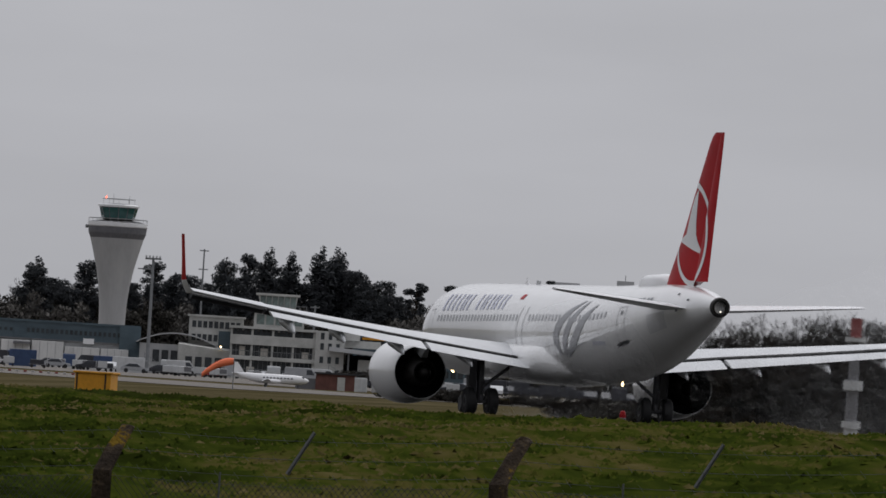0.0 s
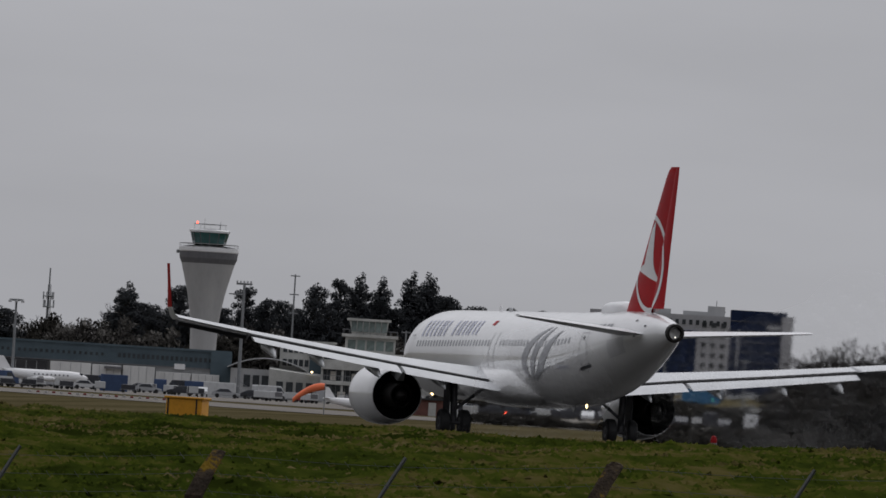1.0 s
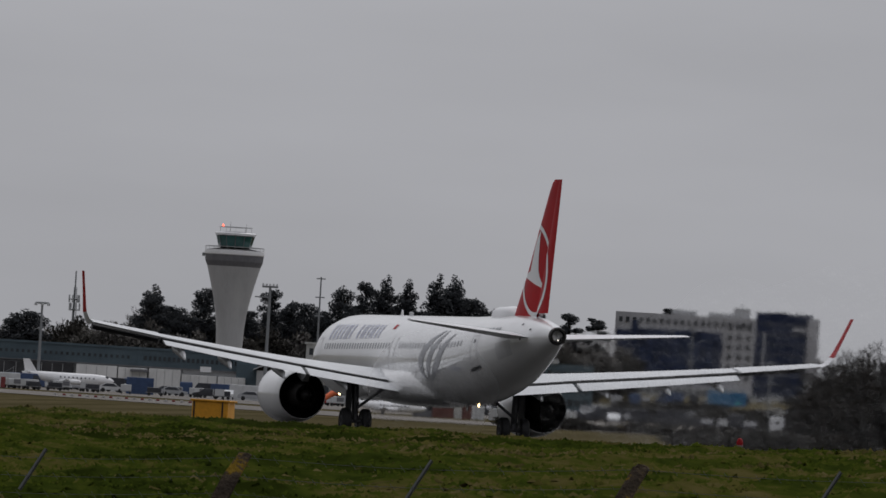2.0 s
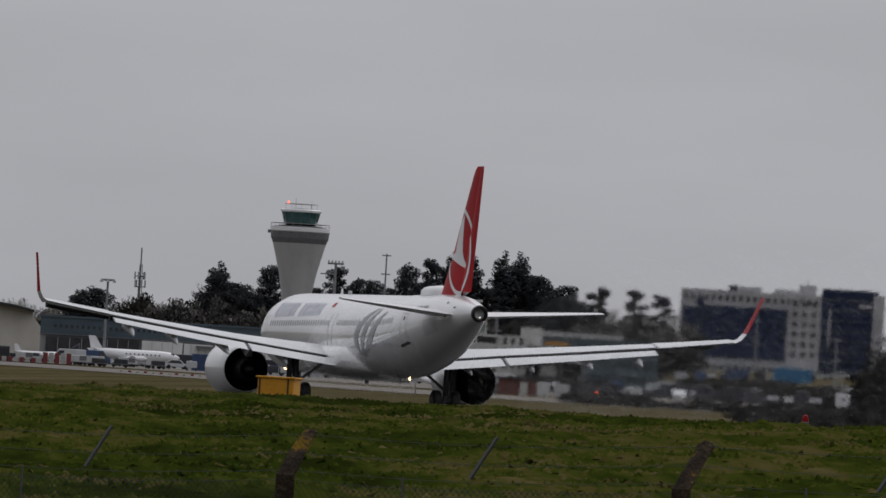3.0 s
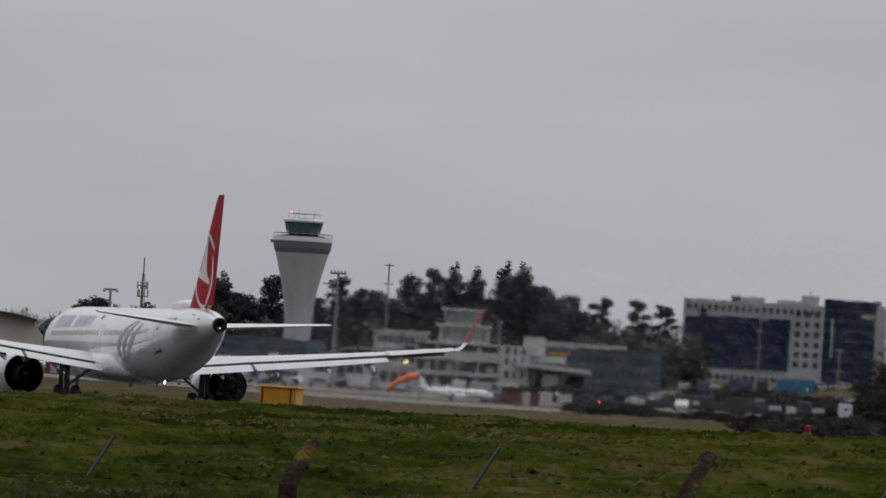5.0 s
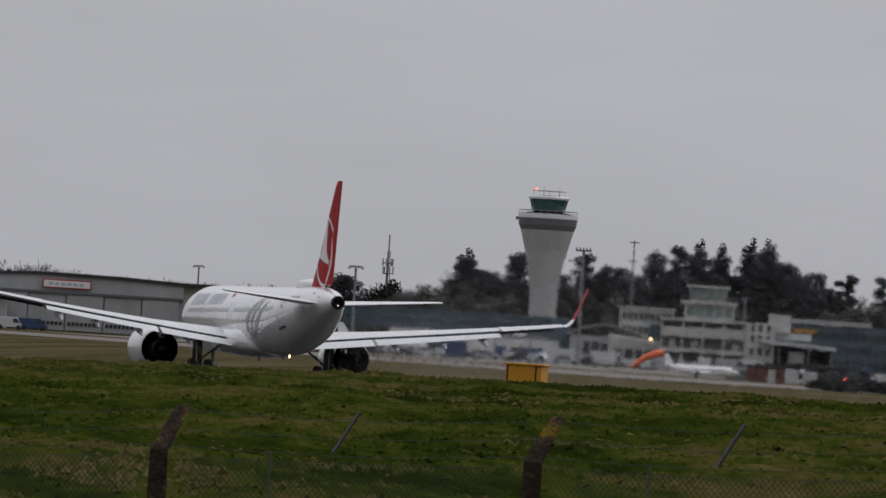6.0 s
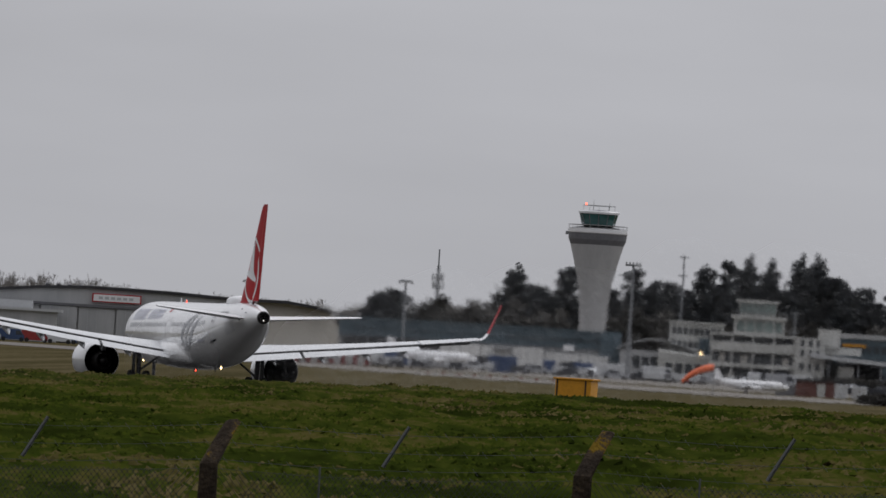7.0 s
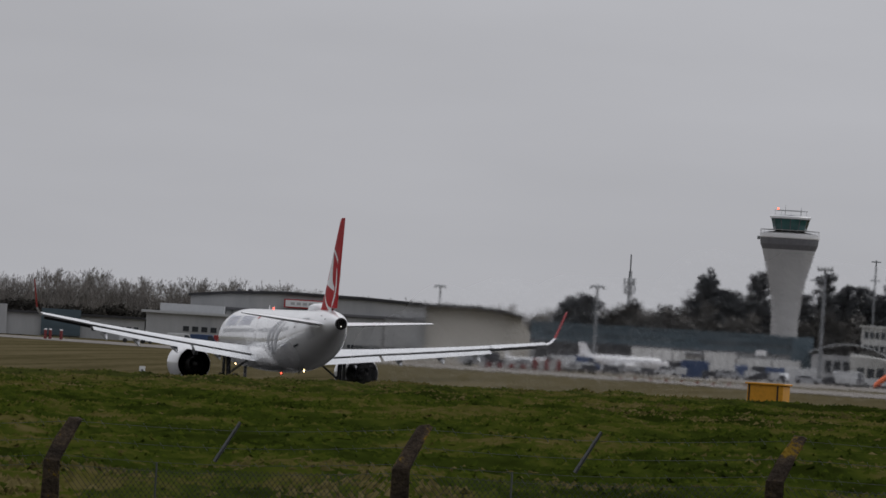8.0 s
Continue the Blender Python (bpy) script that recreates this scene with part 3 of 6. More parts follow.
    slab(w, "roof", -14.3, -4.7, 9.9, 10.2, -0.4, 12.3, M_STUCCO)
    slab(w, "blue_panel", -9, -5, 4.6, 7.7, -0.12, 0, M_BLUECLAD)
    low2 = bmesh.new()
    add_loft(low2, [[(-6, 15.5, 0), (-6, 15.5, 5.2), (-6, 7.0, 4.4), (-6, 7.0, 0)], [(0.2, 15.5, 0), (0.2, 15.5, 5.6), (0.2, 7.0, 4.8), (0.2, 7.0, 0)]])
    part("low_block", low2, M_STUCCO, w)
    pane_row(w, -14.5, -8, 1.2, 3.2, 4, 0.5, -6.1)
    part("porch_lamp", lathe([(0.12, 0), (0.16, 0.2), (0.05, 0.32)], 8), M_LAMPWARM, w, "lit warm lamp").location = (-6.3, 8.5, 4.9)
    bl = thing("blue_offices", "blue-clad office block behind the old terminal", "building", m=site(-13.62, 1640, 0))
    body = slab(bl, "wall", -6, 15, 0, 9.3, 0, 14, M_BLUECLAD)
    for z in (2.2, 4.6, 7.0):
        pane_row(body, -5.5, 14.5, z, z + 1.2, 16, 0.4)
    slab(bl, "roof", -6.3, 9, 9.3, 10.1, -0.3, 14, M_SHEET)
    # yellow letters drawn as one plain bar, no lamp
    part("roof_lamp_bar", box(-0.3, -0.1, 0.5, 4.5, 7.9, 8.3), M_YELLOW, bl, "row of yellow letters as one bar")


build_old_terminal()


# ---- hotel and dark office block ----
def build_hotel():
    m = site(-14.65, 1950)
    base = m.translation.z
    h = thing("hotel", "pale hotel with a large navy glass front", "building", m=m)
    body = slab(h, "wall", -13.4, 15.2, 0, 22.2 - base, 0, 16, M_HOTEL, "pale panelled wall")
    glass = slab(h, "glass_front", -8.6, 8.4, 8.6 - base, 19.0 - base, -0.5, 0.3, M_BLUEGLASS, "navy curtain wall")
    slab(h, "glass_side", -13.0, -10.0, 8.6 - base, 18.6 - base, -0.4, 0.3, M_BLUEGLASS)
    slab(h, "lift_shaft", -9.9, -8.7, 12.5 - base, 20.5 - base, -0.8, 0.3, M_BLUEGLASS)
    slab(h, "lift_base", -9.9, -8.7, 8.0 - base, 12.5 - base, -0.9, 0.3, M_HOTEL)
    for zz in range(6):
        pane_row(body, 9.0, 14.8, 9.6 + zz * 2.05 - base, 10.6 + zz * 2.05 - base, 3, 1.0, -0.1)
        pane_row(glass, -8.2, 8.0, 9.1 + zz * 1.68 - base, 10.3 + zz * 1.68 - base, 12, 0.3, -0.55, M_BLUEPANE)
    pane_row(body, -13, 14.8, 20.2 - base, 21.2 - base, 20, 0.7, -0.1)
    slab(h, "plinth", -14.5, 13, 0, 7.6 - base, -3, 0.2, M_SHEET, "grey ground-floor frontage")
    pane_row(h, -13.5, 12, 6.2 - base, 7.1 - base, 18, 0.5, -3.1)
    for u, w, z1 in ((-2, 5, 23.2), (5.5, 5, 23.0), (10.5, 3.5, 24.2)):
        slab(h, "plant_room", u, u + w, 22.2 - base, z1 - base, 3, 10, M_SHEET)
    part("roof_aerial", tube((4, -12.2, 22 - base), (4, -12.2, 25.4 - base), 0.08, n=6), M_MAST, h)
    o = thing("office_block", "dark navy glazed office block", "building", m=site(-14.65, 1975))
    slab(o, "wall", 15.4, 27, 0, 24.0 - base, 0, 16, M_BLUEGLASS)
    slab(o, "white_core", 26, 28.4, 0, 23.2 - base, -0.5, 14, M_HOTEL)
    slab(o, "white_sign", 23.0, 25.8, 20.4 - base, 21.2 - base, -0.3, 0.1, M_HOTEL)
    for k in range(8):
        slab(o, "floor_band", 15.3, 26, 7 + k * 2.1 - base, 7.15 + k * 2.1 - base, -0.12, 0.1, M_BAND)
    slab(o, "light_strip", 17.0, 17.4, 12 - base, 20 - base, -0.2, 0.1, M_HOTEL)


build_hotel()


# ---- masts ----
def mast(name, label, az, d, top, r, kind):
    t = thing(name, label, "mast", m=site(az, d))
    z0 = t.matrix_basis.translation.z
    part("pole", lathe([(r, -0.2), (r * 0.6, top - z0)], 10), M_MAST, t)
    if kind == "lattice":
        H = top - z0
        for k in range(3):
            a = 2 * math.pi * k / 3 + 0.4
            part("leg", tube((0.75 * math.cos(a), 0.75 * math.sin(a), 0), (0.3 * math.cos(a), 0.3 * math.sin(a), H * 0.86), 0.12, 0.08, 6), M_MAST, t)
        for k in range(9):
            a = 2 * math.pi * k / 9
            z = H * (0.66 if k % 2 else 0.73)
            part("aerial", box(-0.12, 0.12, -0.16, 0.16, 0, 1.5, 0.03), M_GREYLT, t).location = (1.05 * math.cos(a), 1.05 * math.sin(a), z)
        for z in (0.66, 0.75):
            part("platform", lathe([(0.3, 0), (0.98, 0.1), (0.98, 0.25), (0.3, 0.3)], 12), M_MAST, t).location = (0, 0, H * z)
        part("dish", lathe([(0.05, 0), (0.45, 0.15), (0.5, 0.4), (0.05, 0.35)], 12, "x"), M_GREYLT, t).location = (-0.7, 0.3, H * 0.55)
    elif kind == "flood":
        part("head_ring", lathe([(0.3, -0.1), (1.1, 0.0), (1.1, 0.22), (0.3, 0.3)], 12), M_MAST, t).location = (0, 0, top - z0)
        for k in range(6):
            a = 2 * math.pi * k / 6
            part("floodlight", box(-0.22, 0.22, -0.25, 0.25, -0.35, 0.0, 0.05), M_GREYLT, t).location = (1.15 * math.cos(a), 1.15 * math.sin(a), top - z0 + 0.05)
    elif kind == "frame":
        part("head_frame", box(-0.4, 0.4, -1.3, 1.3, top - z0 - 0.25, top - z0 + 0.05, 0.04), M_MAST, t)
        part("side_arm", box(-0.1, 0.1, -0.2, 2.4, top - z0 - 1.9, top - z0 - 1.7, 0.03), M_MAST, t)
        for k in range(5):
            part("floodlight", box(-0.5, -0.1, -1.2 + k * 0.55, -0.9 + k * 0.55, top - z0, top - z0 + 0.4, 0.03), M_GREYLT, t)
    else:
        for k in range(3):
            part("crossarm", box(-0.1, 0.1, -0.8, 0.8, top - z0 - 0.4 - k * 3.2, top - z0 - 0.2 - k * 3.2, 0.03), M_MAST, t)
    return t


mast("telecom_mast", "grey telecom mast with a cluster of aerials", -11.03, 1900, 23.1, 0.24, "lattice")
mast("floodlight_mast", "grey floodlight mast with a ring of lamps", -10.84, 1500, 13.2, 0.28, "flood")
mast("floodlight_mast", "grey floodlight mast behind a hangar", -9.905, 1960, 14.9, 0.28, "flood")
mast("floodlight_mast", "thick grey mast with a lamp frame", -12.19, 1550, 18.6, 0.34, "frame")
mast("lamp_mast", "slender grey mast with crossarms", -12.49, 1650, 21.8, 0.22, "arms")
mast("lamp_mast", "slender grey mast with crossarms", -13.17, 1640, 13.2, 0.25, "arms")
mast("lamp_mast", "slender grey mast beside the hotel", -14.72, 1850, 19.0, 0.2, "arms")
mast("lamp_mast", "slender grey mast beside parked cars", -15.2, 1500, 11.0, 0.2, "arms")


# ---- trees ----
def leaf_cloud(rng, lobes, count, size, flat=0.6):
    """Loose clumps: small bent leaves of three triangles scattered through lobes (centre, radii), shaded as the lobes they belong to."""
    verts, faces, ups = [], [], []
    vol = [l[1][0] * l[1][1] * l[1][2] for l in lobes]
    for _ in range(count):
        c, r = rng.choices(lobes, vol)[0]
        while True:
            p = Vector((rng.uniform(-1, 1), rng.uniform(-1, 1), rng.uniform(-1, 1)))
            if 0.15 < p.length < 1:
                break
        p = p * (0.55 + 0.45 * p.length)
        o = Vector(c) + Vector((p.x * r[0], p.y * r[1], p.z * r[2]))
        s = size * rng.uniform(0.5, 1.3)
        d1 = Vector((rng.gauss(0, 1), rng.gauss(0, 1), rng.gauss(0, flat))).normalized() * s
        d2 = Vector((rng.gauss(0, 1), rng.gauss(0, 1), rng.gauss(0, flat))).normalized() * s
        k = len(verts)
        verts += [o - d1 * 0.5, o + d2 * 0.5, o + d1 * 0.6 - d2 * 0.1, o - d2 * 0.55 + d1 * 0.2, o + Vector((0, 0, s * 0.4))]
        faces += [(k, k + 1, k + 4), (k + 1, k + 2, k + 4), (k, k + 4, k + 3)]
        out = Vector((o.x + p.x * 2 + rng.gauss(0, 0.3), o.y + p.y * 2 + rng.gauss(0, 0.3), 0.5 + 0.8 * p.z)).normalized()
        ups += [tuple(out)] * 5
    me = bpy.data.meshes.new("crown")
    me.from_pydata([tuple(v) for v in verts], [], faces)
    for f in me.polygons:
        f.use_smooth = True
    me.normals_split_custom_set_from_vertices(ups)
    return me


def crooked(bm, rng, a, b, r0, r1, n=3, sides=6, bend=0.08):
    """A tapering, slightly bent limb as one skin."""
    a, b = Vector(a), Vector(b)
    L = (b - a).length
    q = (b - a).to_track_quat("Z", "Y")
    rings = []
    for i in range(n + 1):
        p = a.lerp(b, i / n) + Vector((rng.uniform(-1, 1), rng.uniform(-1, 1), 0)) * L * bend * (0 < i < n)
        r = mixed(r0, r1, i / n)
        rings.append([p + q @ Vector((r * math.cos(2 * math.pi * k / sides), r * math.sin(2 * math.pi * k / sides), 0)) for k in range(sides)])
    add_loft(bm, rings)


def conifer(seed, h, w, style):
    """Tall dark conifers: a dense column, a lobed crown, or an open pine with bare trunk."""
    rng = random.Random(seed)
    t = thing("conifer", "", "tree")
    bm = bmesh.new()
    crooked(bm, rng, (0, 0, -0.3), (rng.uniform(-.3, .3), rng.uniform(-.3, .3), h * 0.93), 0.45, 0.06, 5, 7, 0.012)
    lobes = []
    if style == "column":
        lobes.append(((0, 0, h * 0.48), (w * 0.34, w * 0.34, h * 0.45)))
        for k in range(30):
            z = mixed(0.08, 0.955, k / 29)
            full = 1.0 if z < 0.62 else math.sqrt(max(0.02, 1 - ((z - 0.62) / 0.36) ** 2))
            r = w * 0.5 * full * rng.uniform(0.72, 1.1)
            a = k * 2.4 + rng.uniform(-0.4, 0.4)
            lobes.append(((r * 0.5 * math.cos(a), r * 0.5 * math.sin(a), z * h), (max(r * 0.66, 0.6), max(r * 0.66, 0.6), h * rng.uniform(0.04, 0.065))))
    elif style == "lobed":
        for k in range(24):
            z = mixed(0.28, 0.94, (k + rng.random()) / 24)
            full = 1.0 if z < 0.55 else math.sqrt(max(0.04, 1 - ((z - 0.55) / 0.45) ** 2))
            r = w * rng.uniform(0.15, 0.23)
            a, q = k * 2.4 + rng.uniform(-0.6, 0.6), (w * 0.5 - r * 0.6) * full * rng.uniform(0.55, 1.0)
            c = (q * math.cos(a), q * math.sin(a), z * h)
            lobes.append((c, (r, r, r * rng.uniform(0.45, 0.7))))
            crooked(bm, rng, (0, 0, z * h * 0.88), c, 0.13, 0.05, 2, 5)
        lobes.append(((0, 0, h * 0.52), (w * 0.28, w * 0.28, h * 0.36)))
        lobes.append(((0, 0, h * 0.92), (w * 0.13, w * 0.13, h * 0.06)))
    else:
        for k in range(17):
            z = mixed(0.36, 0.95, (k + rng.random()) / 17)
            a, q = k * 2.4 + rng.uniform(-0.8, 0.8), w * rng.uniform(0.12, 0.42) * (1.25 - 0.75 * z)
            c = (q * math.cos(a), q * math.sin(a), z * h)
            r = w * rng.uniform(0.09, 0.17)
            lobes.append((c, (r * 1.2, r * 1.2, r * rng.uniform(0.5, 0.8))))
            crooked(bm, rng, (0, 0, z * h * 0.86), c, 0.14, 0.05, 2, 5, 0.15)
    part("trunk", bm, M_BARK, t)
    me = leaf_cloud(rng, lobes, {"column": 13000, "lobed": 11000, "pine": 4200}[style], 0.36)
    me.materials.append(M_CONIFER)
    c = new("crown", me)
    c.parent = t
    return t


def bare_tree(seed, h, w, mat=None):
    rng = random.Random(seed)
    t = thing("bare_tree", "", "tree")
    bm, tw = bmesh.new(), []
    verts, faces = [], []
    crooked(bm, rng, (0, 0, -0.3), (0, 0, h * 0.5), 0.28, 0.14, 3, 6, 0.03)

    def grow(a, d, L, r, depth):
        b = a + d * L
        if depth < 3:
            add_tube(bm, a, b, r, r * 0.6, 4)
        else:
            k = len(verts)
            s = d.cross(Vector((rng.gauss(0, 1), rng.gauss(0, 1), rng.gauss(0, 1)))).normalized() * max(0.032, r)
            verts.extend([a - s, a + s, b])
            faces.append((k, k + 1, k + 2))
        if depth >= 5:
            return
        for _ in range(rng.choice((2, 3)) if depth < 4 else 4):
            nd = (d + Vector((rng.gauss(0, .42) * w / h * 1.9, rng.gauss(0, .42) * w / h * 1.9, rng.uniform(0.05, 0.5)))).normalized()
            grow(a.lerp(b, rng.uniform(0.45, 1.0)), nd, L * rng.uniform(0.55, 0.8), r * 0.55, depth + 1)
    for _ in range(6):
        d = Vector((rng.gauss(0, .35), rng.gauss(0, .35), 1)).normalized()
        grow(Vector((0, 0, h * rng.uniform(0.2, 0.5))), d, h * 0.26, 0.12, 0)
    part("trunk", bm, mat or M_TWIG, t)
    me = bpy.data.meshes.new("crown")
    me.from_pydata([tuple(v) for v in verts], [], faces)
    me.materials.append(mat or M_TWIG)
    c = new("crown", me)
    c.parent = t
    return t


def scrub(seed, h, w, mat=None):
    rng = random.Random(seed)
    t = thing("scrub", "", "bush")
    bm = bmesh.new()
    lobes = []
    for k in range(9):
        z = rng.uniform(0.15, 0.82)
        c = (rng.uniform(-.4, .4) * w, rng.uniform(-.42, .42) * w, z * h)
        r = w * rng.uniform(0.15, 0.26)
        lobes.append((c, (r, r, h * rng.uniform(0.12, 0.2))))
    crooked(bm, rng, (0, 0, -0.2), (0, 0, h * 0.7), 0.14, 0.04, 4, 5, 0.06)
    lobes.append(((0, 0, h * 0.3), (w * 0.4, w * 0.5, h * 0.3)))
    part("trunk", bm, M_BARK, t)
    me = leaf_cloud(rng, lobes, 3600, 0.5, 0.9)
    me.materials.append(mat or M_HEDGE)
    c = new("crown", me)
    c.parent = t
    return t


def plant(model, base_w, az, d, el, width, label, group, rng):
    p = spot(az, d)
    g = ground_z(p.x, p.y)
    top = spot(az, d, el).z - g
    base_h = model["height"]
    m = Matrix.Translation((p.x, p.y, g)) @ pose(0, 0, 0, 0, 0, rng.uniform(0, 360)) @ Matrix.Diagonal((width / base_w, width / base_w, top / base_h, 1))
    ob = tagged(copy_thing(model, m), label, "tree", group)
    del ob["height"]


def build_trees():
    rng = random.Random(5)
    cols = [conifer(11 + i, 20, 5, "column") for i in range(3)]
    lobs = [conifer(31 + i, 18, 8, "lobed") for i in range(4)]
    pines = [conifer(51 + i, 18, 7, "pine") for i in range(2)]
    bares = [bare_tree(71 + i, 12, 7) for i in range(4)]
    bushes = [scrub(91 + i, 9, 9) for i in range(4)]
    darks = [bare_tree(131 + i, 12, 7, M_DARKWOOD) for i in range(3)]
    thickets = [scrub(151 + i, 9, 9, M_DARKWOOD) for i in range(3)]
    greys = [scrub(111 + i, 9, 9, M_TWIGWOOD) for i in range(3)]
    for t in cols + lobs + pines + bares + bushes + greys + darks + thickets:
        t["height"] = max(v.co.z for c in t.children for v in c.data.vertices)
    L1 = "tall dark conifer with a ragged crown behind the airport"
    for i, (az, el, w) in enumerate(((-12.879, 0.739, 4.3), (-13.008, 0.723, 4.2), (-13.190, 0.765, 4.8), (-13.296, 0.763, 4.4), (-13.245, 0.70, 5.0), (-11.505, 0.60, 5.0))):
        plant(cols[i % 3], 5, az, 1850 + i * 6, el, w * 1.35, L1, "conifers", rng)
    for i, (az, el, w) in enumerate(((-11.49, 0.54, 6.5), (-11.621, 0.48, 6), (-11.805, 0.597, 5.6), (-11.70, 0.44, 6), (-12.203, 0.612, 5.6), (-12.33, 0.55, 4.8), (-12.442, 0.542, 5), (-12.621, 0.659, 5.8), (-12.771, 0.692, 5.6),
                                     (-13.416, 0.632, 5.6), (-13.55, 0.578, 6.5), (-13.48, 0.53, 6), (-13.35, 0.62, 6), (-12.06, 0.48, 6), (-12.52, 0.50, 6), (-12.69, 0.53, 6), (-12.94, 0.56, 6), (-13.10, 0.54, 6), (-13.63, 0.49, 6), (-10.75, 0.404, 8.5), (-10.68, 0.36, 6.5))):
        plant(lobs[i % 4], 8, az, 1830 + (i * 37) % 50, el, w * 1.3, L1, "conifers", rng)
    for i, (az, el, w) in enumerate(((-13.772, 0.578, 5), (-13.99, 0.574, 5.5), (-14.155, 0.553, 5.5), (-13.70, 0.49, 5), (-14.55, 0.64, 6), (-15.02, 0.66, 5))):
        plant(pines[i % 2], 7, az, 1880 + i * 5 if az > -14.3 else 2020, el, w * 1.4, "open pine with a bare trunk behind the airport", "pines", rng)
    # woodland floor among the conifers: scrub below, leafless trees above it
    for i in range(64):
        az = -10.95 - 3.35 * (i + rng.random()) / 64
        plant((bushes + greys)[i % 7], 9, az, 1790 + rng.uniform(0, 90), rng.uniform(0.26, 0.40), rng.uniform(8, 12), "dark winter scrub below tall conifers", "scrub", rng)
    for i in range(110):
        az = -10.95 - 3.3 * (i + rng.random()) / 110
        top = 0.44 if az < -11.4 else 0.335
        plant((darks + bares)[i % 7], 7, az, 1870 + rng.uniform(0, 60), top + rng.uniform(-0.05, 0.04), rng.uniform(7, 10), "leafless winter tree among conifers", "bare trees", rng)
    # bare trees and low hedge far off towards the hangars
    for i in range(150):
        az = -7.0 - 4.1 * (i + rng.random()) / 150
        el = 0.295 + 0.075 * math.exp(-((az + 7.75) / 0.3) ** 2) + 0.06 * math.exp(-((az + 8.7) / 0.6) ** 2) + 0.02 * math.sin(az * 23) + rng.uniform(-0.03, 0.015)
        plant(bares[i % 4], 7, az, 2060 + rng.uniform(0, 90), el, rng.uniform(6, 9), "leafless winter tree on the far airfield edge", "bare trees", rng)
    for i in range(46):
        az = -6.9 - 4.4 * (i + rng.random()) / 46
        plant(greys[i % 3], 9, az, 2160 + rng.uniform(0, 40), rng.uniform(0.20, 0.27), rng.uniform(11, 16), "leafless grey-brown copse on the far airfield edge", "bare trees", rng)
    for i in range(40):
        az = -6.8 - 4.4 * (i + rng.random()) / 40
        plant(bushes[i % 4], 9, az, 2040 + rng.uniform(0, 40), rng.uniform(0.10, 0.19), rng.uniform(10, 14), "dark hedge on the far airfield edge", "hedge", rng)
    # leafless wood beyond the runway's near end
    for i in range(60):
        az = -15.50 - 2.0 * (i + rng.random()) / 60
        plant(darks[i % 3], 7, az, 730 + rng.uniform(0, 40), 0.40 + 0.10 * smooth(15.5, 16.2, -az) + 0.02 * (i % 4) + rng.uniform(-0.05, 0.04), rng.uniform(4.5, 6.5), "leafless tree in a dark wood", "dark wood", rng)
    for i in range(80):
        az = -15.50 - 2.1 * (i + rng.random()) / 80
        plant(thickets[i % 3], 9, az, 705 + rng.uniform(0, 40), rng.uniform(0.10, 0.32 + 0.08 * smooth(15.6, 16.2, -az)), rng.uniform(5, 7), "dark scrub at the edge of a wood", "dark wood", rng)
    for i in range(34):
        az = -13.62 - 2.0 * (i + rng.random()) / 34
        plant((bushes + thickets)[i % 7], 9, az, (900 if az > -14.7 else 640) + rng.uniform(0, 70), rng.uniform(-0.10, -0.04), rng.uniform(3, 6), "low dark scrub beside the airfield", "low scrub", rng)
    for i in range(26):
        az = -13.5 - 2.0 * (i + rng.random()) / 26
        plant(bushes[i % 4], 9, az, rng.choice((1420, 1560, 1690)), rng.uniform(-0.0, 0.10), rng.uniform(7, 11), "low scrub between parked cars", "scrub", rng)
    for t in cols + lobs + pines + bares + bushes + greys + darks + thickets:
        for c in list(t.children):
            bpy.data.objects.remove(c)
        bpy.data.objects.remove(t)


build_trees()


# ---- the airliner: x forward from the main gear, y to its left, z up from the tarmac ----
HULL = [(0.0, 3.05, 0.06, 0.06), (0.25, 3.07, 0.45, 0.42), (0.8, 3.15, 0.88, 0.84), (1.6, 3.27, 1.26, 1.22), (2.6, 3.41, 1.58, 1.58), (4.0, 3.51, 1.83, 1.85),
        (5.5, 3.56, 1.95, 1.97), (7.0, 3.57, 1.975, 2.0), (30.0, 3.64, 1.975, 2.0), (32.0, 3.74, 1.95, 1.94), (34.0, 3.90, 1.88, 1.82), (36.0, 4.10, 1.73, 1.65),
        (38.0, 4.35, 1.50, 1.42), (40.0, 4.58, 1.20, 1.17), (41.5, 4.73, 0.95, 0.93), (42.8, 4.83, 0.70, 0.69), (43.7, 4.89, 0.50, 0.50), (44.3, 4.91, 0.38, 0.38)]


def hull_at(xn):
    for a, b in zip(HULL, HULL[1:]):
        if xn <= b[0]:
            t = (xn - a[0]) / (b[0] - a[0])
            return [mixed(a[i], b[i], t) for i in (1, 2, 3)]
    return list(HULL[-1][1:])


def hull_point(xn, angle, lift=0.0):
    """angle: degrees from the top towards the left side."""
    zc, ry, rz = hull_at(xn)
    a = radians(angle)
    return Vector((22.0 - xn, (ry + lift) * math.sin(a), zc + (rz + lift) * math.cos(a)))


def hull_patch(bm, outline_rows, lift=0.012):
    """A patch that lies on the hull: rows of (station, angle)."""
    rows_ = [[bm.verts.new(hull_point(x, a, lift)) for x, a in r] for r in outline_rows]
    for r, s in zip(rows_, rows_[1:]):
        for i in range(len(r) - 1):
            bm.faces.new((r[i], r[i + 1], s[i + 1], s[i]))


def strip(x0, x1, a0, a1, nx=2, na=2, slant=0.0):
    return [[(mixed(x0, x1, i / nx) + slant * j / na, mixed(a0, a1, j / na)) for i in range(nx + 1)] for j in range(na + 1)]


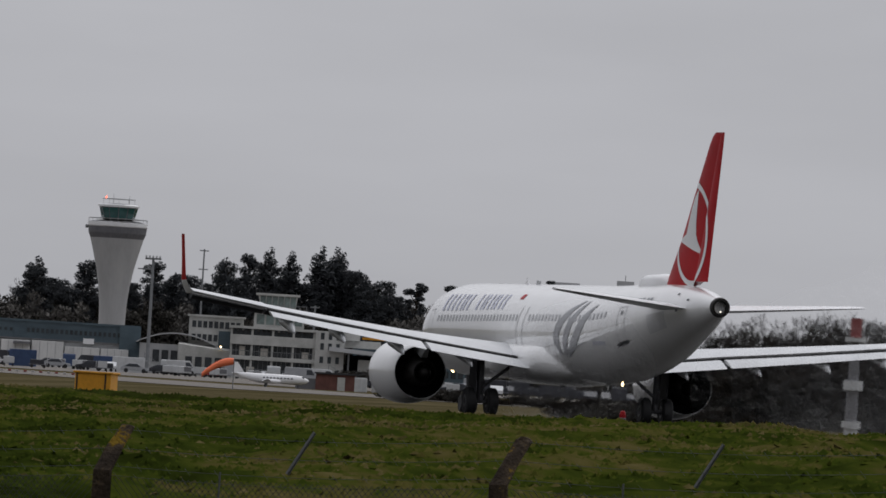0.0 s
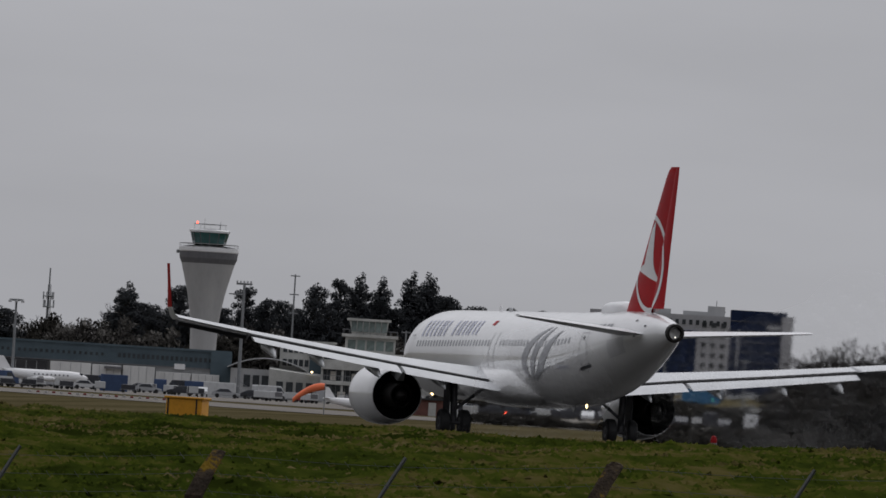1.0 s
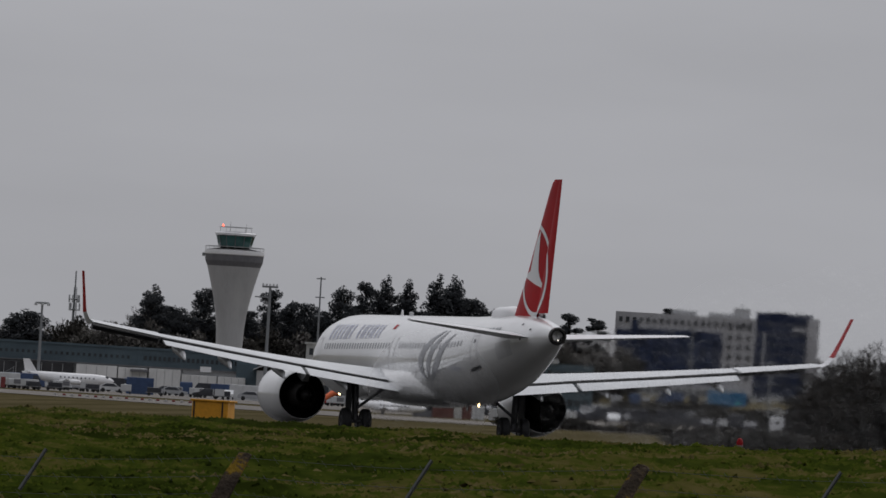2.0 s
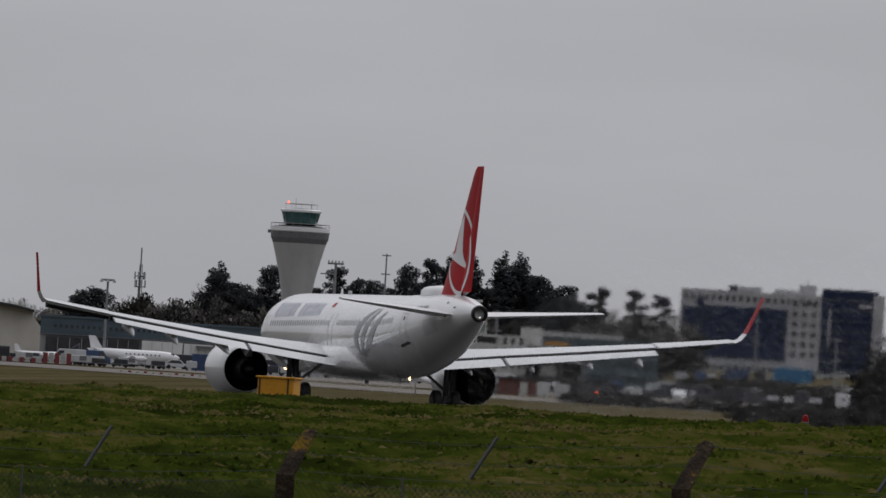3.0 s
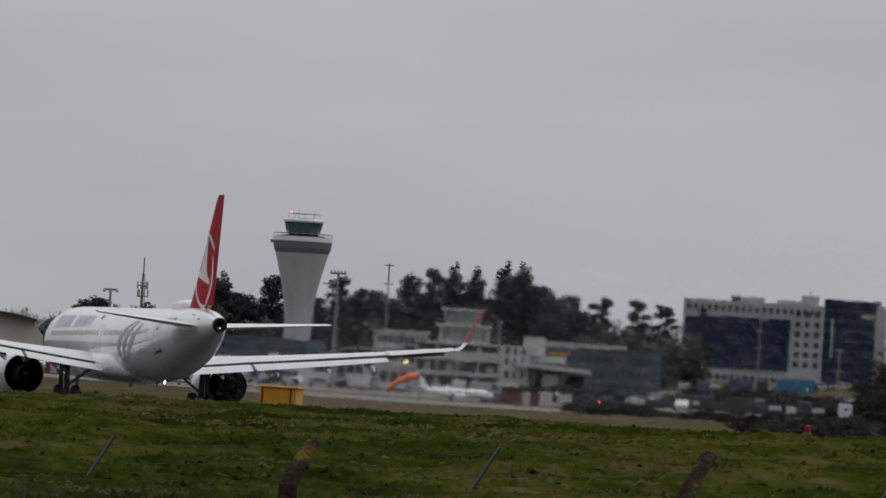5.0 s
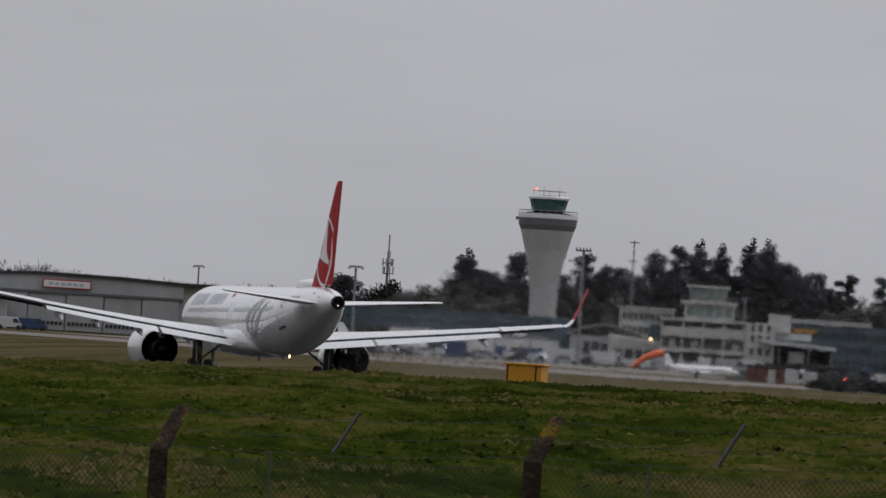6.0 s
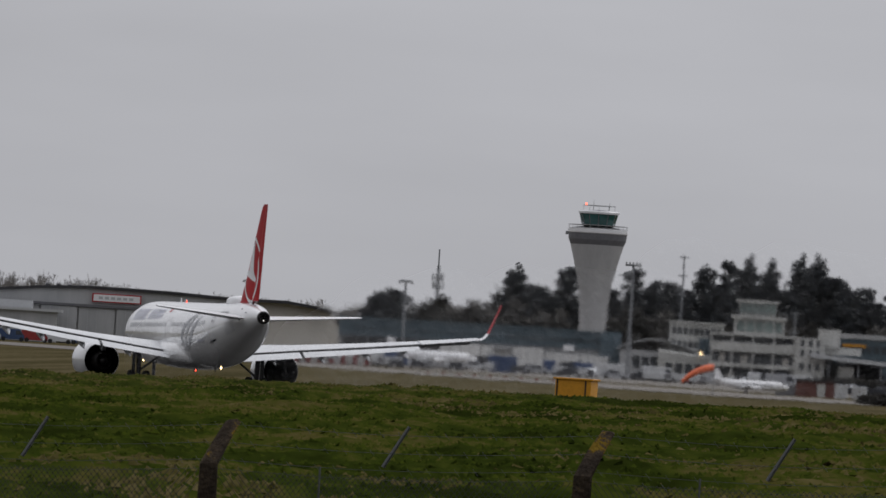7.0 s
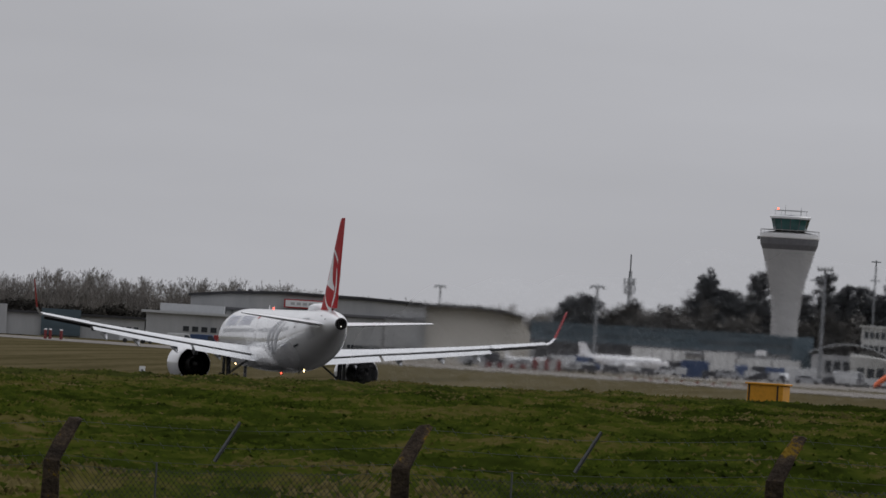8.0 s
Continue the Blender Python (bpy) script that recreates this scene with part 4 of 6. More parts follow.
def foil(le, te, y, z, thick, n=9, droop=0.0):
    """A wing section across y between leading and trailing edge stations."""
    c = te - le
    top, low = [], []
    for i in range(n):
        u = (1 - math.cos(math.pi * i / (n - 1))) / 2
        h = thick * c * (2.969 * math.sqrt(u) - 1.26 * u - 3.516 * u * u + 2.843 * u ** 3 - 1.036 * u ** 4) / 2 * 1.0
        top.append((22 - (le + c * u), y, z + h * 1.15 - droop * u))
        low.append((22 - (le + c * u), y, z - h * 0.85 - droop * u))
    return top + low[-2:0:-1]


def wing_le(y):
    return 16.9 + (y - 1.9) * 0.518


def wing_te(y):
    return 22.9 if y < 6.4 else 22.9 + (y - 6.4) * (26.45 - 22.9) / (17.2 - 6.4)


def wing_z(y):
    u = (y - 1.9) / 15.3
    return 2.62 + 1.42 * u + 0.30 * u * u


M_WINGPAINT = plain("wing_paint", (0.66, 0.67, 0.68), 0.6, 0.09, 0.8, gloss=0.03)
M_BAND0 = plain("gear_door_and_slat_shade", (0.035, 0.035, 0.038), 0.6, 0.15, 2, gloss=0.1)


def wing_drop(y):
    return 0.036 * (wing_te(y) - wing_le(y))


def build_airliner():
    plane = thing("airliner", "white twin-engine airliner with red fin rolling on a runway", "airplane")
    n = 40
    stations = []
    for a, b in zip(HULL, HULL[1:]):
        k = 12 if b[0] - a[0] > 10 else 3
        stations += [mixed(a[0], b[0], i / k) for i in range(k)]
    stations.append(44.3)
    rings = []
    for s in stations:
        zc, ry, rz = hull_at(s)
        rings.append(circle(22 - s, 0, zc, ry, rz, n))
    hull = part("fuselage", loft(rings), M_HULL, plane, "glossy white fuselage", True)
    # belly fairing
    br = []
    for s, w, zb in ((13.2, 0.4, 1.85), (14.2, 1.5, 1.66), (15.8, 2.12, 1.50), (18.0, 2.34, 1.42), (22.5, 2.34, 1.42), (24.5, 2.12, 1.50), (26.2, 1.5, 1.66), (27.6, 0.5, 1.85)):
        zt = 3.35 if w > 2 else (2.9 if w > 1 else 2.3)
        br.append([(22 - s, w * math.sin(2 * math.pi * i / 24), mixed(zb, zt, 0.5) + (zt - zb) / 2 * math.copysign(abs(math.cos(2 * math.pi * i / 24)) ** 0.7, math.cos(2 * math.pi * i / 24))) for i in range(24)])
    part("belly_fairing", loft(br), M_HULL, plane, "white belly fairing", True)
    # tail end: ring of the exhaust, dark inside, and a white lamp glowing as its glint
    part("exhaust", lathe([(0.385, 0), (0.40, -0.12), (0.36, -0.30), (0.27, -0.31), (0.25, 0.2)], 24, "x"), M_NOZZLE, plane, "dark metal exhaust ring", True).location = (22 - 44.3, 0, 4.91)
    part("tail_lamp", lathe([(0.01, -0.03), (0.025, -0.02), (0.03, 0.015)], 12, "x"), M_LAMPGLINT, plane).location = (22 - 44.62, 0.02, 4.74)
    # satellite hump
    hr = []
    for s, w, h in ((33.6, 0.1, 0.02), (33.9, 0.5, 0.28), (34.4, 0.62, 0.40), (36.2, 0.62, 0.42), (36.9, 0.5, 0.33), (37.3, 0.12, 0.04)):
        zb = hull_at(s)[0] + hull_at(s)[2] - 0.12
        hr.append([(22 - s, w * math.sin(2 * math.pi * i / 16), zb + (h + 0.12) * max(0, math.cos(2 * math.pi * i / 16)) ** 0.6) for i in range(16)])
    part("antenna_dome", loft(hr), M_WHITE, plane, "", True)

    for side in (1, -1):
        def flip(r):
            return [(p[0], p[1] * side, p[2]) for p in r]
        # wing
        sec = [flip(foil(wing_le(y), wing_te(y) - (0.75 if y < 13.6 else 0.0), y, wing_z(y) + 0.10, mixed(0.135, 0.10, (y - 1.5) / 16), droop=wing_drop(y))) for y in (1.2, 1.9, 3.5, 5.0, 6.4, 8, 10, 12, 13.55)]
        wing = part("wing", loft(sec), M_WINGPAINT, plane, "pale swept wing", True)
        out = [flip(foil(wing_le(y), wing_te(y), y, wing_z(y) + 0.10, 0.10, droop=wing_drop(y) + 0.02 * (17.0 - y) / 3.4)) for y in (13.56, 15.0, 16.2, 17.0)]
        part("aileron", loft(out), M_WINGPAINT, wing, "", True)
        # sharklet
        shark = []
        for u in range(9):
            k = u / 8
            y = 17.0 + 0.32 * math.sin(min(1, k / 0.3) * math.pi / 2) + 0.60 * k
            z = wing_z(17.0) + 2.30 * (0.12 * k + 0.88 * max(0, k - 0.06) / 0.94)
            le = mixed(wing_le(17.0), 27.5, k ** 0.62)
            te = mixed(wing_te(17.0), 28.05, k)
            tilt = min(1.0, k * 1.9)
            r = []
            for p in foil(le, te, 0, 0, 0.085):
                r.append((p[0], (y - p[2] * tilt) * side, z + p[2] * (1 - tilt)))
            shark.append(r)
        part("wingtip_blend", loft(shark[:3]), M_WHITE, plane, "white curved wingtip", True)
        part("sharklet", loft(shark[2:]), M_RED, plane, "red upswept wingtip", True)
        # flaps, lowered
        for y0, y1, name in ((2.1, 6.3, "inner_flap"), (6.5, 13.45, "outer_flap")):
            fl = []
            for y in (y0, (y0 + y1) / 2, y1):
                c = 1.42 if y < 6.4 else mixed(1.38, 0.92, (y - 6.4) / 7)
                le = wing_te(y) - 0.72
                fl.append(flip(foil(le, le + c, y, wing_z(y) - wing_drop(y) - 0.06, 0.11, 7, droop=c * 0.22)))
            part(name, loft(fl), M_WINGPAINT, wing, "white lowered flap", True)
        # black strip added in the flap cove; its shade is put into the colour
        shade_strip = [[(22 - (wing_te(y) - 0.80), side * y, wing_z(y) - wing_drop(y) + 0.09 + dz) for dz in (0.0, -0.12)] + [(22 - (wing_te(y) - 0.62), side * y, wing_z(y) - wing_drop(y) + 0.09 + dz) for dz in (-0.10, -0.04)] for y in (2.1, 6.4, 10.0, 13.5)]
        part("cove_seal", loft(shade_strip), M_DARK, wing, "black strip painted for shade in the flap cove")
        # slats coloured near-black for shade under the wing, thickened to fit the camera's view
        for y0, y1 in ((6.6, 9.8), (9.9, 13.2), (13.3, 16.7)):
            sl = [flip(foil(wing_le(y) - 0.42, wing_le(y) + 0.16, y, wing_z(y) - 0.12, 0.50, 7, droop=-0.03)) for y in (y0, y1)]
            part("slat", loft(sl), M_BAND0, wing, "lowered slat with shade painted in as near-black", True)
        for y in (4.6, 7.6, 10.3, 12.6):
            zt = wing_z(y) - 0.22
            s0 = wing_te(y) - 2.2
            pr = [circle(22 - (s0 + d), side * y, zt - dz, w, w * 1.25, 10) for d, dz, w in ((0, 0.05, 0.04), (0.6, 0.16, 0.15), (1.6, 0.26, 0.18), (2.4, 0.42, 0.15), (3.0, 0.62, 0.04))]
            part("flap_fairing", loft(pr), M_GREYLT, wing, "", True)
        # engine
        ey, ez = side * 5.72, 1.62
        eng = part("engine", lathe([(1.02, 6.62), (1.12, 6.72), (1.22, 6.62), (1.30, 6.2), (1.33, 5.4), (1.33, 4.6), (1.28, 3.7), (1.18, 2.9), (1.10, 2.5), (1.075, 2.51), (1.09, 3.2), (1.0, 4.5)], 36, "x"), M_HULL, plane, "large white engine cowl", True)
        eng.location = (0, ey, ez)
        part("duct", lathe([(1.085, 3.15), (1.07, 2.58), (1.04, 2.58), (1.03, 4.3), (0.45, 4.31)], 30, "x"), M_BLACK, eng, "black bypass duct", True)
        part("core_nozzle", lathe([(0.72, 3.6), (0.66, 2.7), (0.48, 1.7), (0.44, 1.68), (0.40, 2.3)], 24, "x"), M_NOZZLE, eng, "burnt metal core nozzle", True)
        part("exhaust_plug", lathe([(0.30, 2.4), (0.26, 1.7), (0.14, 1.25), (0.02, 1.05)], 16, "x"), M_NOZZLE, eng, "", True)
        part("fan", lathe([(0.99, 5.6), (0.99, 5.55), (0.2, 5.5), (0.2, 5.9), (0.02, 6.2)], 24, "x"), M_BLACK, eng, "", True)
        part("intake_lip", lathe([(1.0, 6.5), (1.05, 6.72), (1.125, 6.745), (1.21, 6.66), (1.23, 6.58)], 36, "x"), M_STEEL, eng, "bare metal intake lip", True)
        pyl = [[(xx, ey + w * side, zz) for xx, w, zz in ((5.6, -0.02, ez + 1.28), (4.6, -0.18, zt), (2.2, -0.16, zt + 0.1), (1.2, -0.03, zt - 0.1), (2.0, -0.15, ez + 0.62), (4.0, -0.2, ez + 1.1))] for zt in (wing_z(5.7) - 0.1,)]
        pyl.append([(p[0], 2 * ey - p[1], p[2]) for p in pyl[0]])
        part("pylon", loft(pyl), M_GREYLT, plane)
        # tailplane
        st = []
        for y, le, te, z in ((0.4, 38.3, 42.2, 4.78), (1.0, 38.75, 42.35, 4.82), (6.1, 42.0, 43.32, 5.24), (6.26, 42.3, 43.30, 5.25)):
            st.append(flip(foil(le, te, y, z, 0.09)))
        part("tailplane", loft(st), M_WHITE, plane, "", True)
        # main gear
        gy = side * 3.73
        gear = part("main_gear", tube((0, gy, 0.62), (0.05, gy * 1.02, 2.6), 0.14, 0.17, 14), M_STEEL, plane, "grey steel landing gear leg", True)
        part("side_stay", add_tube(tube((0.0, gy, 1.15), (0.1, gy - side * 1.55, 2.35), 0.07), (0.0, gy, 0.75), (-0.45, gy, 1.45), 0.05), M_STEEL, gear)
        part("axle", tube((0, gy - 0.62, 0.585), (0, gy + 0.62, 0.585), 0.08), M_STEEL, gear)
        part("gear_door", box(-0.55, 0.6, gy + side * 0.33, gy + side * 0.37, 0.95, 2.5, 0.015), M_BAND0, gear, "dark gear door")
        for wy in (-0.46, 0.46):
            w = part("wheel", lathe([(0.25, -0.20), (0.50, -0.21), (0.57, -0.16), (0.585, -0.08), (0.585, 0.08), (0.57, 0.16), (0.50, 0.21), (0.25, 0.20)], 28), M_DARK, gear, "black tyre", True)
            w.matrix_basis = pose(0, gy + wy, 0.585, 90, 0, 0)
            part("rim", lathe([(0.06, -0.19), (0.24, -0.215), (0.26, -0.20), (0.26, 0.20), (0.24, 0.215), (0.06, 0.19)], 20), M_STEEL, w)

    # nose gear
    ng = part("nose_gear", tube((16.9, 0, 0.4), (17.0, 0, 2.0), 0.10, 0.12, 12), M_STEEL, plane, "grey steel nose gear leg", True)
    for wy in (-0.25, 0.25):
        w = part("wheel", lathe([(0.15, -0.10), (0.33, -0.11), (0.38, -0.05), (0.38, 0.05), (0.33, 0.11), (0.15, 0.10)], 20), M_DARK, ng, "black tyre", True)
        w.matrix_basis = pose(16.9, wy, 0.38, 90, 0, 0)
    # warm glow stands in for taxi light spill, placed to fit the camera's view
    part("taxi_lamp", lathe([(0.10, 0.0), (0.11, 0.06), (0.02, 0.12)], 12, "x"), M_LAMPWARM, ng, "warm glow for the taxi light's spill").location = (17.2, 0.62, 1.78)
    # arm added to hold the glow
    part("lamp_arm", tube((17.0, 0, 1.72), (17.2, 0.62, 1.72), 0.04), M_STEEL, ng)
    # fin and rudder
    fz = [(5.55, 36.2, 42.35), (5.9, 36.75, 42.45), (7.5, 38.4, 42.75), (9.5, 40.05, 43.15), (11.3, 41.6, 43.5), (11.62, 41.95, 43.55), (11.77, 42.3, 43.55)]
    fin_ring = [[(p[0], p[2], z) for p in foil(le, le + (te - le) * 0.70, 0, 0, 0.10)] for z, le, te in fz]
    fin = part("fin", loft(fin_ring), M_RED, plane, "red fin", True)
    rud = [[(p[0], p[2], z) for p in foil(le + (te - le) * 0.705, te, 0, 0, 0.17)] for z, le, te in fz if z > 5.8]
    part("rudder", loft(rud), M_RED, plane, "red rudder", True)
    bmf = bmesh.new()
    add_loft(bmf, [[(22 - 34.6, 0.02, 5.60), (22 - 34.6, -0.02, 5.60), (22 - 34.6, 0, 5.72)], [(22 - 36.6, 0.16, 5.6), (22 - 36.6, -0.16, 5.6), (22 - 36.6, 0, 6.05)], [(22 - 37.6, 0.2, 5.6), (22 - 37.6, -0.2, 5.6), (22 - 37.6, 0, 6.7)]])
    part("dorsal_fillet", bmf, M_RED, fin, "", True)
    return plane, hull, fin


airliner, hull, fin = build_airliner()


# ---- livery, windows and doors of the airliner ----
def fin_half(xn, z):
    fz = [(5.55, 36.2, 42.35), (5.9, 36.75, 42.45), (7.5, 38.4, 42.75), (9.5, 40.05, 43.15), (11.3, 41.6, 43.5), (11.62, 41.95, 43.55)]
    for (z0, l0, t0), (z1, l1, t1) in zip(fz, fz[1:]):
        if z <= z1:
            break
    k = min(1, max(0, (z - z0) / (z1 - z0)))
    le, te = mixed(l0, l1, k), mixed(t0, t1, k)
    u = (xn - le) / (te - le)
    def half(u, c, th):
        u = min(1, max(0, u))
        return 1.15 * th * c * (2.969 * math.sqrt(u) - 1.26 * u - 3.516 * u * u + 2.843 * u ** 3 - 1.036 * u ** 4) / 2
    if u < 0.702:
        return half(u / 0.70, (te - le) * 0.70, 0.10), u
    return half((u - 0.705) / 0.295, (te - le) * 0.295, 0.17), u


def fin_decal(name, pairs, label):
    """A band of white paint on both faces of the fin, between two lines of (station, height)."""
    bm = bmesh.new()
    for side in (1, -1):
        prev = None
        for (xa, za), (xb, zb) in pairs:
            row = []
            for k in range(5):
                xn, z = mixed(xa, xb, k / 4), mixed(za, zb, k / 4)
                h, u = fin_half(xn, z)
                row.append((bm.verts.new((22 - xn, side * (h + 0.015), z)), 0.01 < u < 0.995 and z > 5.62))
            if prev:
                for k in range(4):
                    quad = (prev[k], prev[k + 1], row[k + 1], row[k])
                    if all(q[1] for q in quad):
                        bm.faces.new([q[0] for q in quad])
            prev = row
    part(name, bm, M_WHITE, fin, label)


def build_livery():
    ring, bird = [], []
    for i in range(49):
        a = 2 * math.pi * i / 48
        c, s_ = math.cos(a), math.sin(a)
        ring.append(((40.28 + 2.06 * c, 7.76 + 2.06 * s_), (40.28 + 1.84 * c, 7.76 + 1.84 * s_)))
    fin_decal("ring_emblem", ring, "white painted ring")
    heights = (-9.52, -9.2, -8.7, -8.2, -7.75, -7.56, -7.48, -7.3, -7.13, -6.95)
    left = (40.78, 40.3, 39.95, 39.7, 39.5, 38.8, 38.68, 39.6, 40.4, 41.45)
    right = (40.80, 40.75, 40.70, 40.65, 40.68, 40.80, 40.85, 41.05, 41.25, 41.5)
    for i in range(43):
        z = mixed(9.52, 6.95, i / 42)
        bird.append(((float(np.interp(-z, heights, left)), z), (float(np.interp(-z, heights, right)), z)))
    fin_decal("wing_emblem", bird, "white painted swept wing shape")

    # rows of cabin windows on both sides
    for side in (1, -1):
        for i in range(52):
            xn = 6.6 + i * 0.533
            if 20.4 < xn < 21.6 or 27.0 < xn < 27.9:
                continue
            bm = bmesh.new()
            top = 74.6 - 0.27 * (xn - 6.6) + 0.35 * max(0, xn - 27)
            hull_patch(bm, strip(xn, xn + 0.24, top, top + 8.0, 1, 2))
            if side < 0:
                bmesh.ops.scale(bm, vec=(1, -1, 1), verts=bm.verts)
            part("window", bm, M_WINDOW, hull)
    # lettering on the forward fuselage: one plain bar for each letter
    wide = (0.5, 0.52, 0.5, 0.5, 0.18, 0.46, 0.52, 0, 0.56, 0.18, 0.5, 0.42, 0.18, 0.54, 0.44, 0.46)
    x0 = 6.75
    for i, w in enumerate(wide):
        if w:
            bm = bmesh.new()
            top, low = mixed(43.5, 42.0, i / 15), mixed(69.0, 64.5, i / 15)
            hull_patch(bm, strip(x0, x0 + 0.14 + 0.3 * w, top, low, 1, 6, slant=0.25))
            part("lettering_bar", bm, M_NAVY, hull)
        x0 += (w or 0.6) + 0.22
    bm = bmesh.new()
    hull_patch(bm, strip(18.85, 19.4, 41.0, 49.5, 2, 3))
    part("flag_mark", bm, M_RED, hull, "small red flag mark")
    for x0, x1, a0, a1 in ((37.15, 37.5, 55, 65), (37.62, 37.95, 55, 65), (38.2, 38.45, 56, 66), (38.55, 38.8, 56, 66)):
        bm = bmesh.new()
        hull_patch(bm, strip(x0, x1, a0, a1, 1, 3))
        part("registration_bar", bm, M_PETAL, hull)
    for i in range(4):
        bm = bmesh.new()
        hull_patch(bm, strip(32.5 + i * 0.4, 32.75 + i * 0.4, 104.5 + i, 108.5 + i, 1, 2))
        part("marking_bar", bm, M_NAVY, hull)
    # grey flower petals on the rear fuselage
    def petal(path, widths):
        bm = bmesh.new()
        rows_ = []
        for i in range(19):
            k = i / 18 * (len(path) - 1)
            j = min(int(k), len(path) - 2)
            f = k - j
            x, a, w = mixed(path[j][0], path[j + 1][0], f), mixed(path[j][1], path[j + 1][1], f), mixed(widths[j], widths[j + 1], f)
            rows_.append([(x - w * 0.52, a), (x, a), (x + w * 0.52, a)])
        hull_patch(bm, rows_, 0.014)
        part("petal", bm, M_PETAL, hull, "pale grey painted petal")
    petal([(29.9, 49.5), (28.6, 62), (27.5, 77), (26.9, 93), (27.0, 108), (27.6, 119)], [0.2, 0.8, 1.0, 0.9, 0.7, 0.1])
    petal([(30.6, 50), (29.8, 63), (29.0, 78), (28.5, 94), (28.2, 108), (28.0, 120)], [0.15, 0.6, 0.8, 0.8, 0.6, 0.1])
    petal([(32.2, 57), (31.4, 67), (30.7, 81), (30.1, 95), (29.4, 108), (28.4, 120)], [0.15, 0.7, 1.0, 1.1, 1.0, 0.3])
    petal([(33.2, 102), (31.3, 103), (29.4, 109), (27.5, 117)], [0.8, 0.6, 0.5, 0.3])
    # doors as thin seams
    def seam(name, x0, x1, a0, a1, w=0.05):
        bm = bmesh.new()
        hull_patch(bm, strip(x0, x0 + w, a0, a1, 1, 8))
        hull_patch(bm, strip(x1 - w, x1, a0, a1, 1, 8))
        hull_patch(bm, strip(x0, x1, a0, a0 + 1.2, 4, 1))
        hull_patch(bm, strip(x0, x1, a1 - 1.2, a1, 4, 1))
        part(name, bm, M_SEAM, hull, "door outlined by a grey seam")
    seam("rear_door", 35.55, 36.45, 66, 116)
    seam("forward_door", 4.9, 5.75, 66, 116)
    bm = bmesh.new()
    hull_patch(bm, strip(35.3, 36.6, 116.5, 120.5, 3, 2), 0.03)
    part("door_sill", bm, M_GLASSDARK, hull, "dark door sill plate")
    bm = bmesh.new()
    hull_patch(bm, strip(20.5, 20.58, 60, 128, 1, 12, slant=-0.4))
    hull_patch(bm, strip(21.45, 21.53, 60, 128, 1, 12, slant=-0.4))
    part("overwing_exit", bm, M_SEAM, hull, "exit outlined by a grey seam")
    for x0, a0 in ((41.0, 45), (41.4, 88), (42.2, 60), (35.9, 72), (10.0, 101)):
        bm = bmesh.new()
        hull_patch(bm, strip(x0, x0 + 0.2, a0, a0 + 6, 2, 2), 0.02)
        part("drain_port", bm, M_GLASSDARK, hull)
    # pale grey patch round the tailplane's root; shading under the tailplane is put into it
    for side in (1, -1):
        bm = bmesh.new()
        hull_patch(bm, strip(38.7, 40.4, 88, 122, 4, 6), 0.010)
        if side < 0:
            bmesh.ops.scale(bm, vec=(1, -1, 1), verts=bm.verts)
        part("root_panel", bm, M_ROOT, hull, "pale grey root patch with shade under the tailplane painted in")
    bm = add_tube(tube((-8.5, 0, 1.66), (-8.55, 0, 1.59), 0.045, 0.03, 12), (-8.5, 0, 1.72), (-8.5, 0, 1.65), 0.05, 0.05, 12)
    part("belly_lamp", bm, M_LAMPWARM, airliner, "lit belly lamp")
    return [beacon("top_beacon", 6.0, 5.60, 1), beacon("belly_beacon", 1.0, 1.44, -1)]


def beacon(name, x, z, up):
    """A flashing beacon: a bright core behind an added, turning pale shroud with one slot."""
    bm = bmesh.new()
    half = radians(20)
    ring = [half + (2 * math.pi - 2 * half) * k / 24 for k in range(25)]
    add_loft(bm, [[(-r * math.cos(a), r * math.sin(a), h) for r, h in ((0.088, 0), (0.10, 0), (0.10, 0.14), (0.088, 0.14))] for a in ring])
    add_box(bm, -0.1, 0.1, -0.1, 0.1, -0.08, 0.0)
    ob = part(name, bm, M_GREYLT, airliner, "flashing beacon behind an added turning shroud with one slot")
    part("lens", lathe([(0.04, 0.0), (0.04, 0.13), (0.02, 0.14)], 12), M_LAMPRED, ob, "lit red lens")
    part("cap", lathe([(0.105, 0.14), (0.105, 0.15), (0.06, 0.165), (0.01, 0.17)], 16), M_GREYLT, ob)
    ob.matrix_basis = beacon_pose(x, z, up, 0)
    return ob, x, z, up


def beacon_pose(x, z, up, turn):
    return pose(x, 0, z, 0 if up > 0 else 180, 0, turn)


def build_aerials():
    bm = bmesh.new()
    add_loft(bm, [[(8.2, 0.02, 5.5), (7.6, 0.02, 5.5), (7.8, 0.02, 5.86), (7.95, 0.02, 5.86)], [(8.2, -0.02, 5.5), (7.6, -0.02, 5.5), (7.8, -0.02, 5.86), (7.95, -0.02, 5.86)]])
    part("blade_aerial", bm, M_WHITE, airliner)
    bm = bmesh.new()
    add_loft(bm, [[(-6.0, 0.02, 1.68), (-6.6, 0.02, 1.68), (-6.5, 0.02, 1.38), (-6.3, 0.02, 1.38)], [(-6.0, -0.02, 1.68), (-6.6, -0.02, 1.68), (-6.5, -0.02, 1.38), (-6.3, -0.02, 1.38)]])
    part("blade_aerial", bm, M_GLASSDARK, airliner)


M_WINDOW = plain("cabin_window", (0.40, 0.41, 0.43), 0.2, 0.1)
M_ROOT = plain("root_shade_grey", (0.60, 0.60, 0.61), 0.4, 0.08)
beacons = build_livery()
build_aerials()


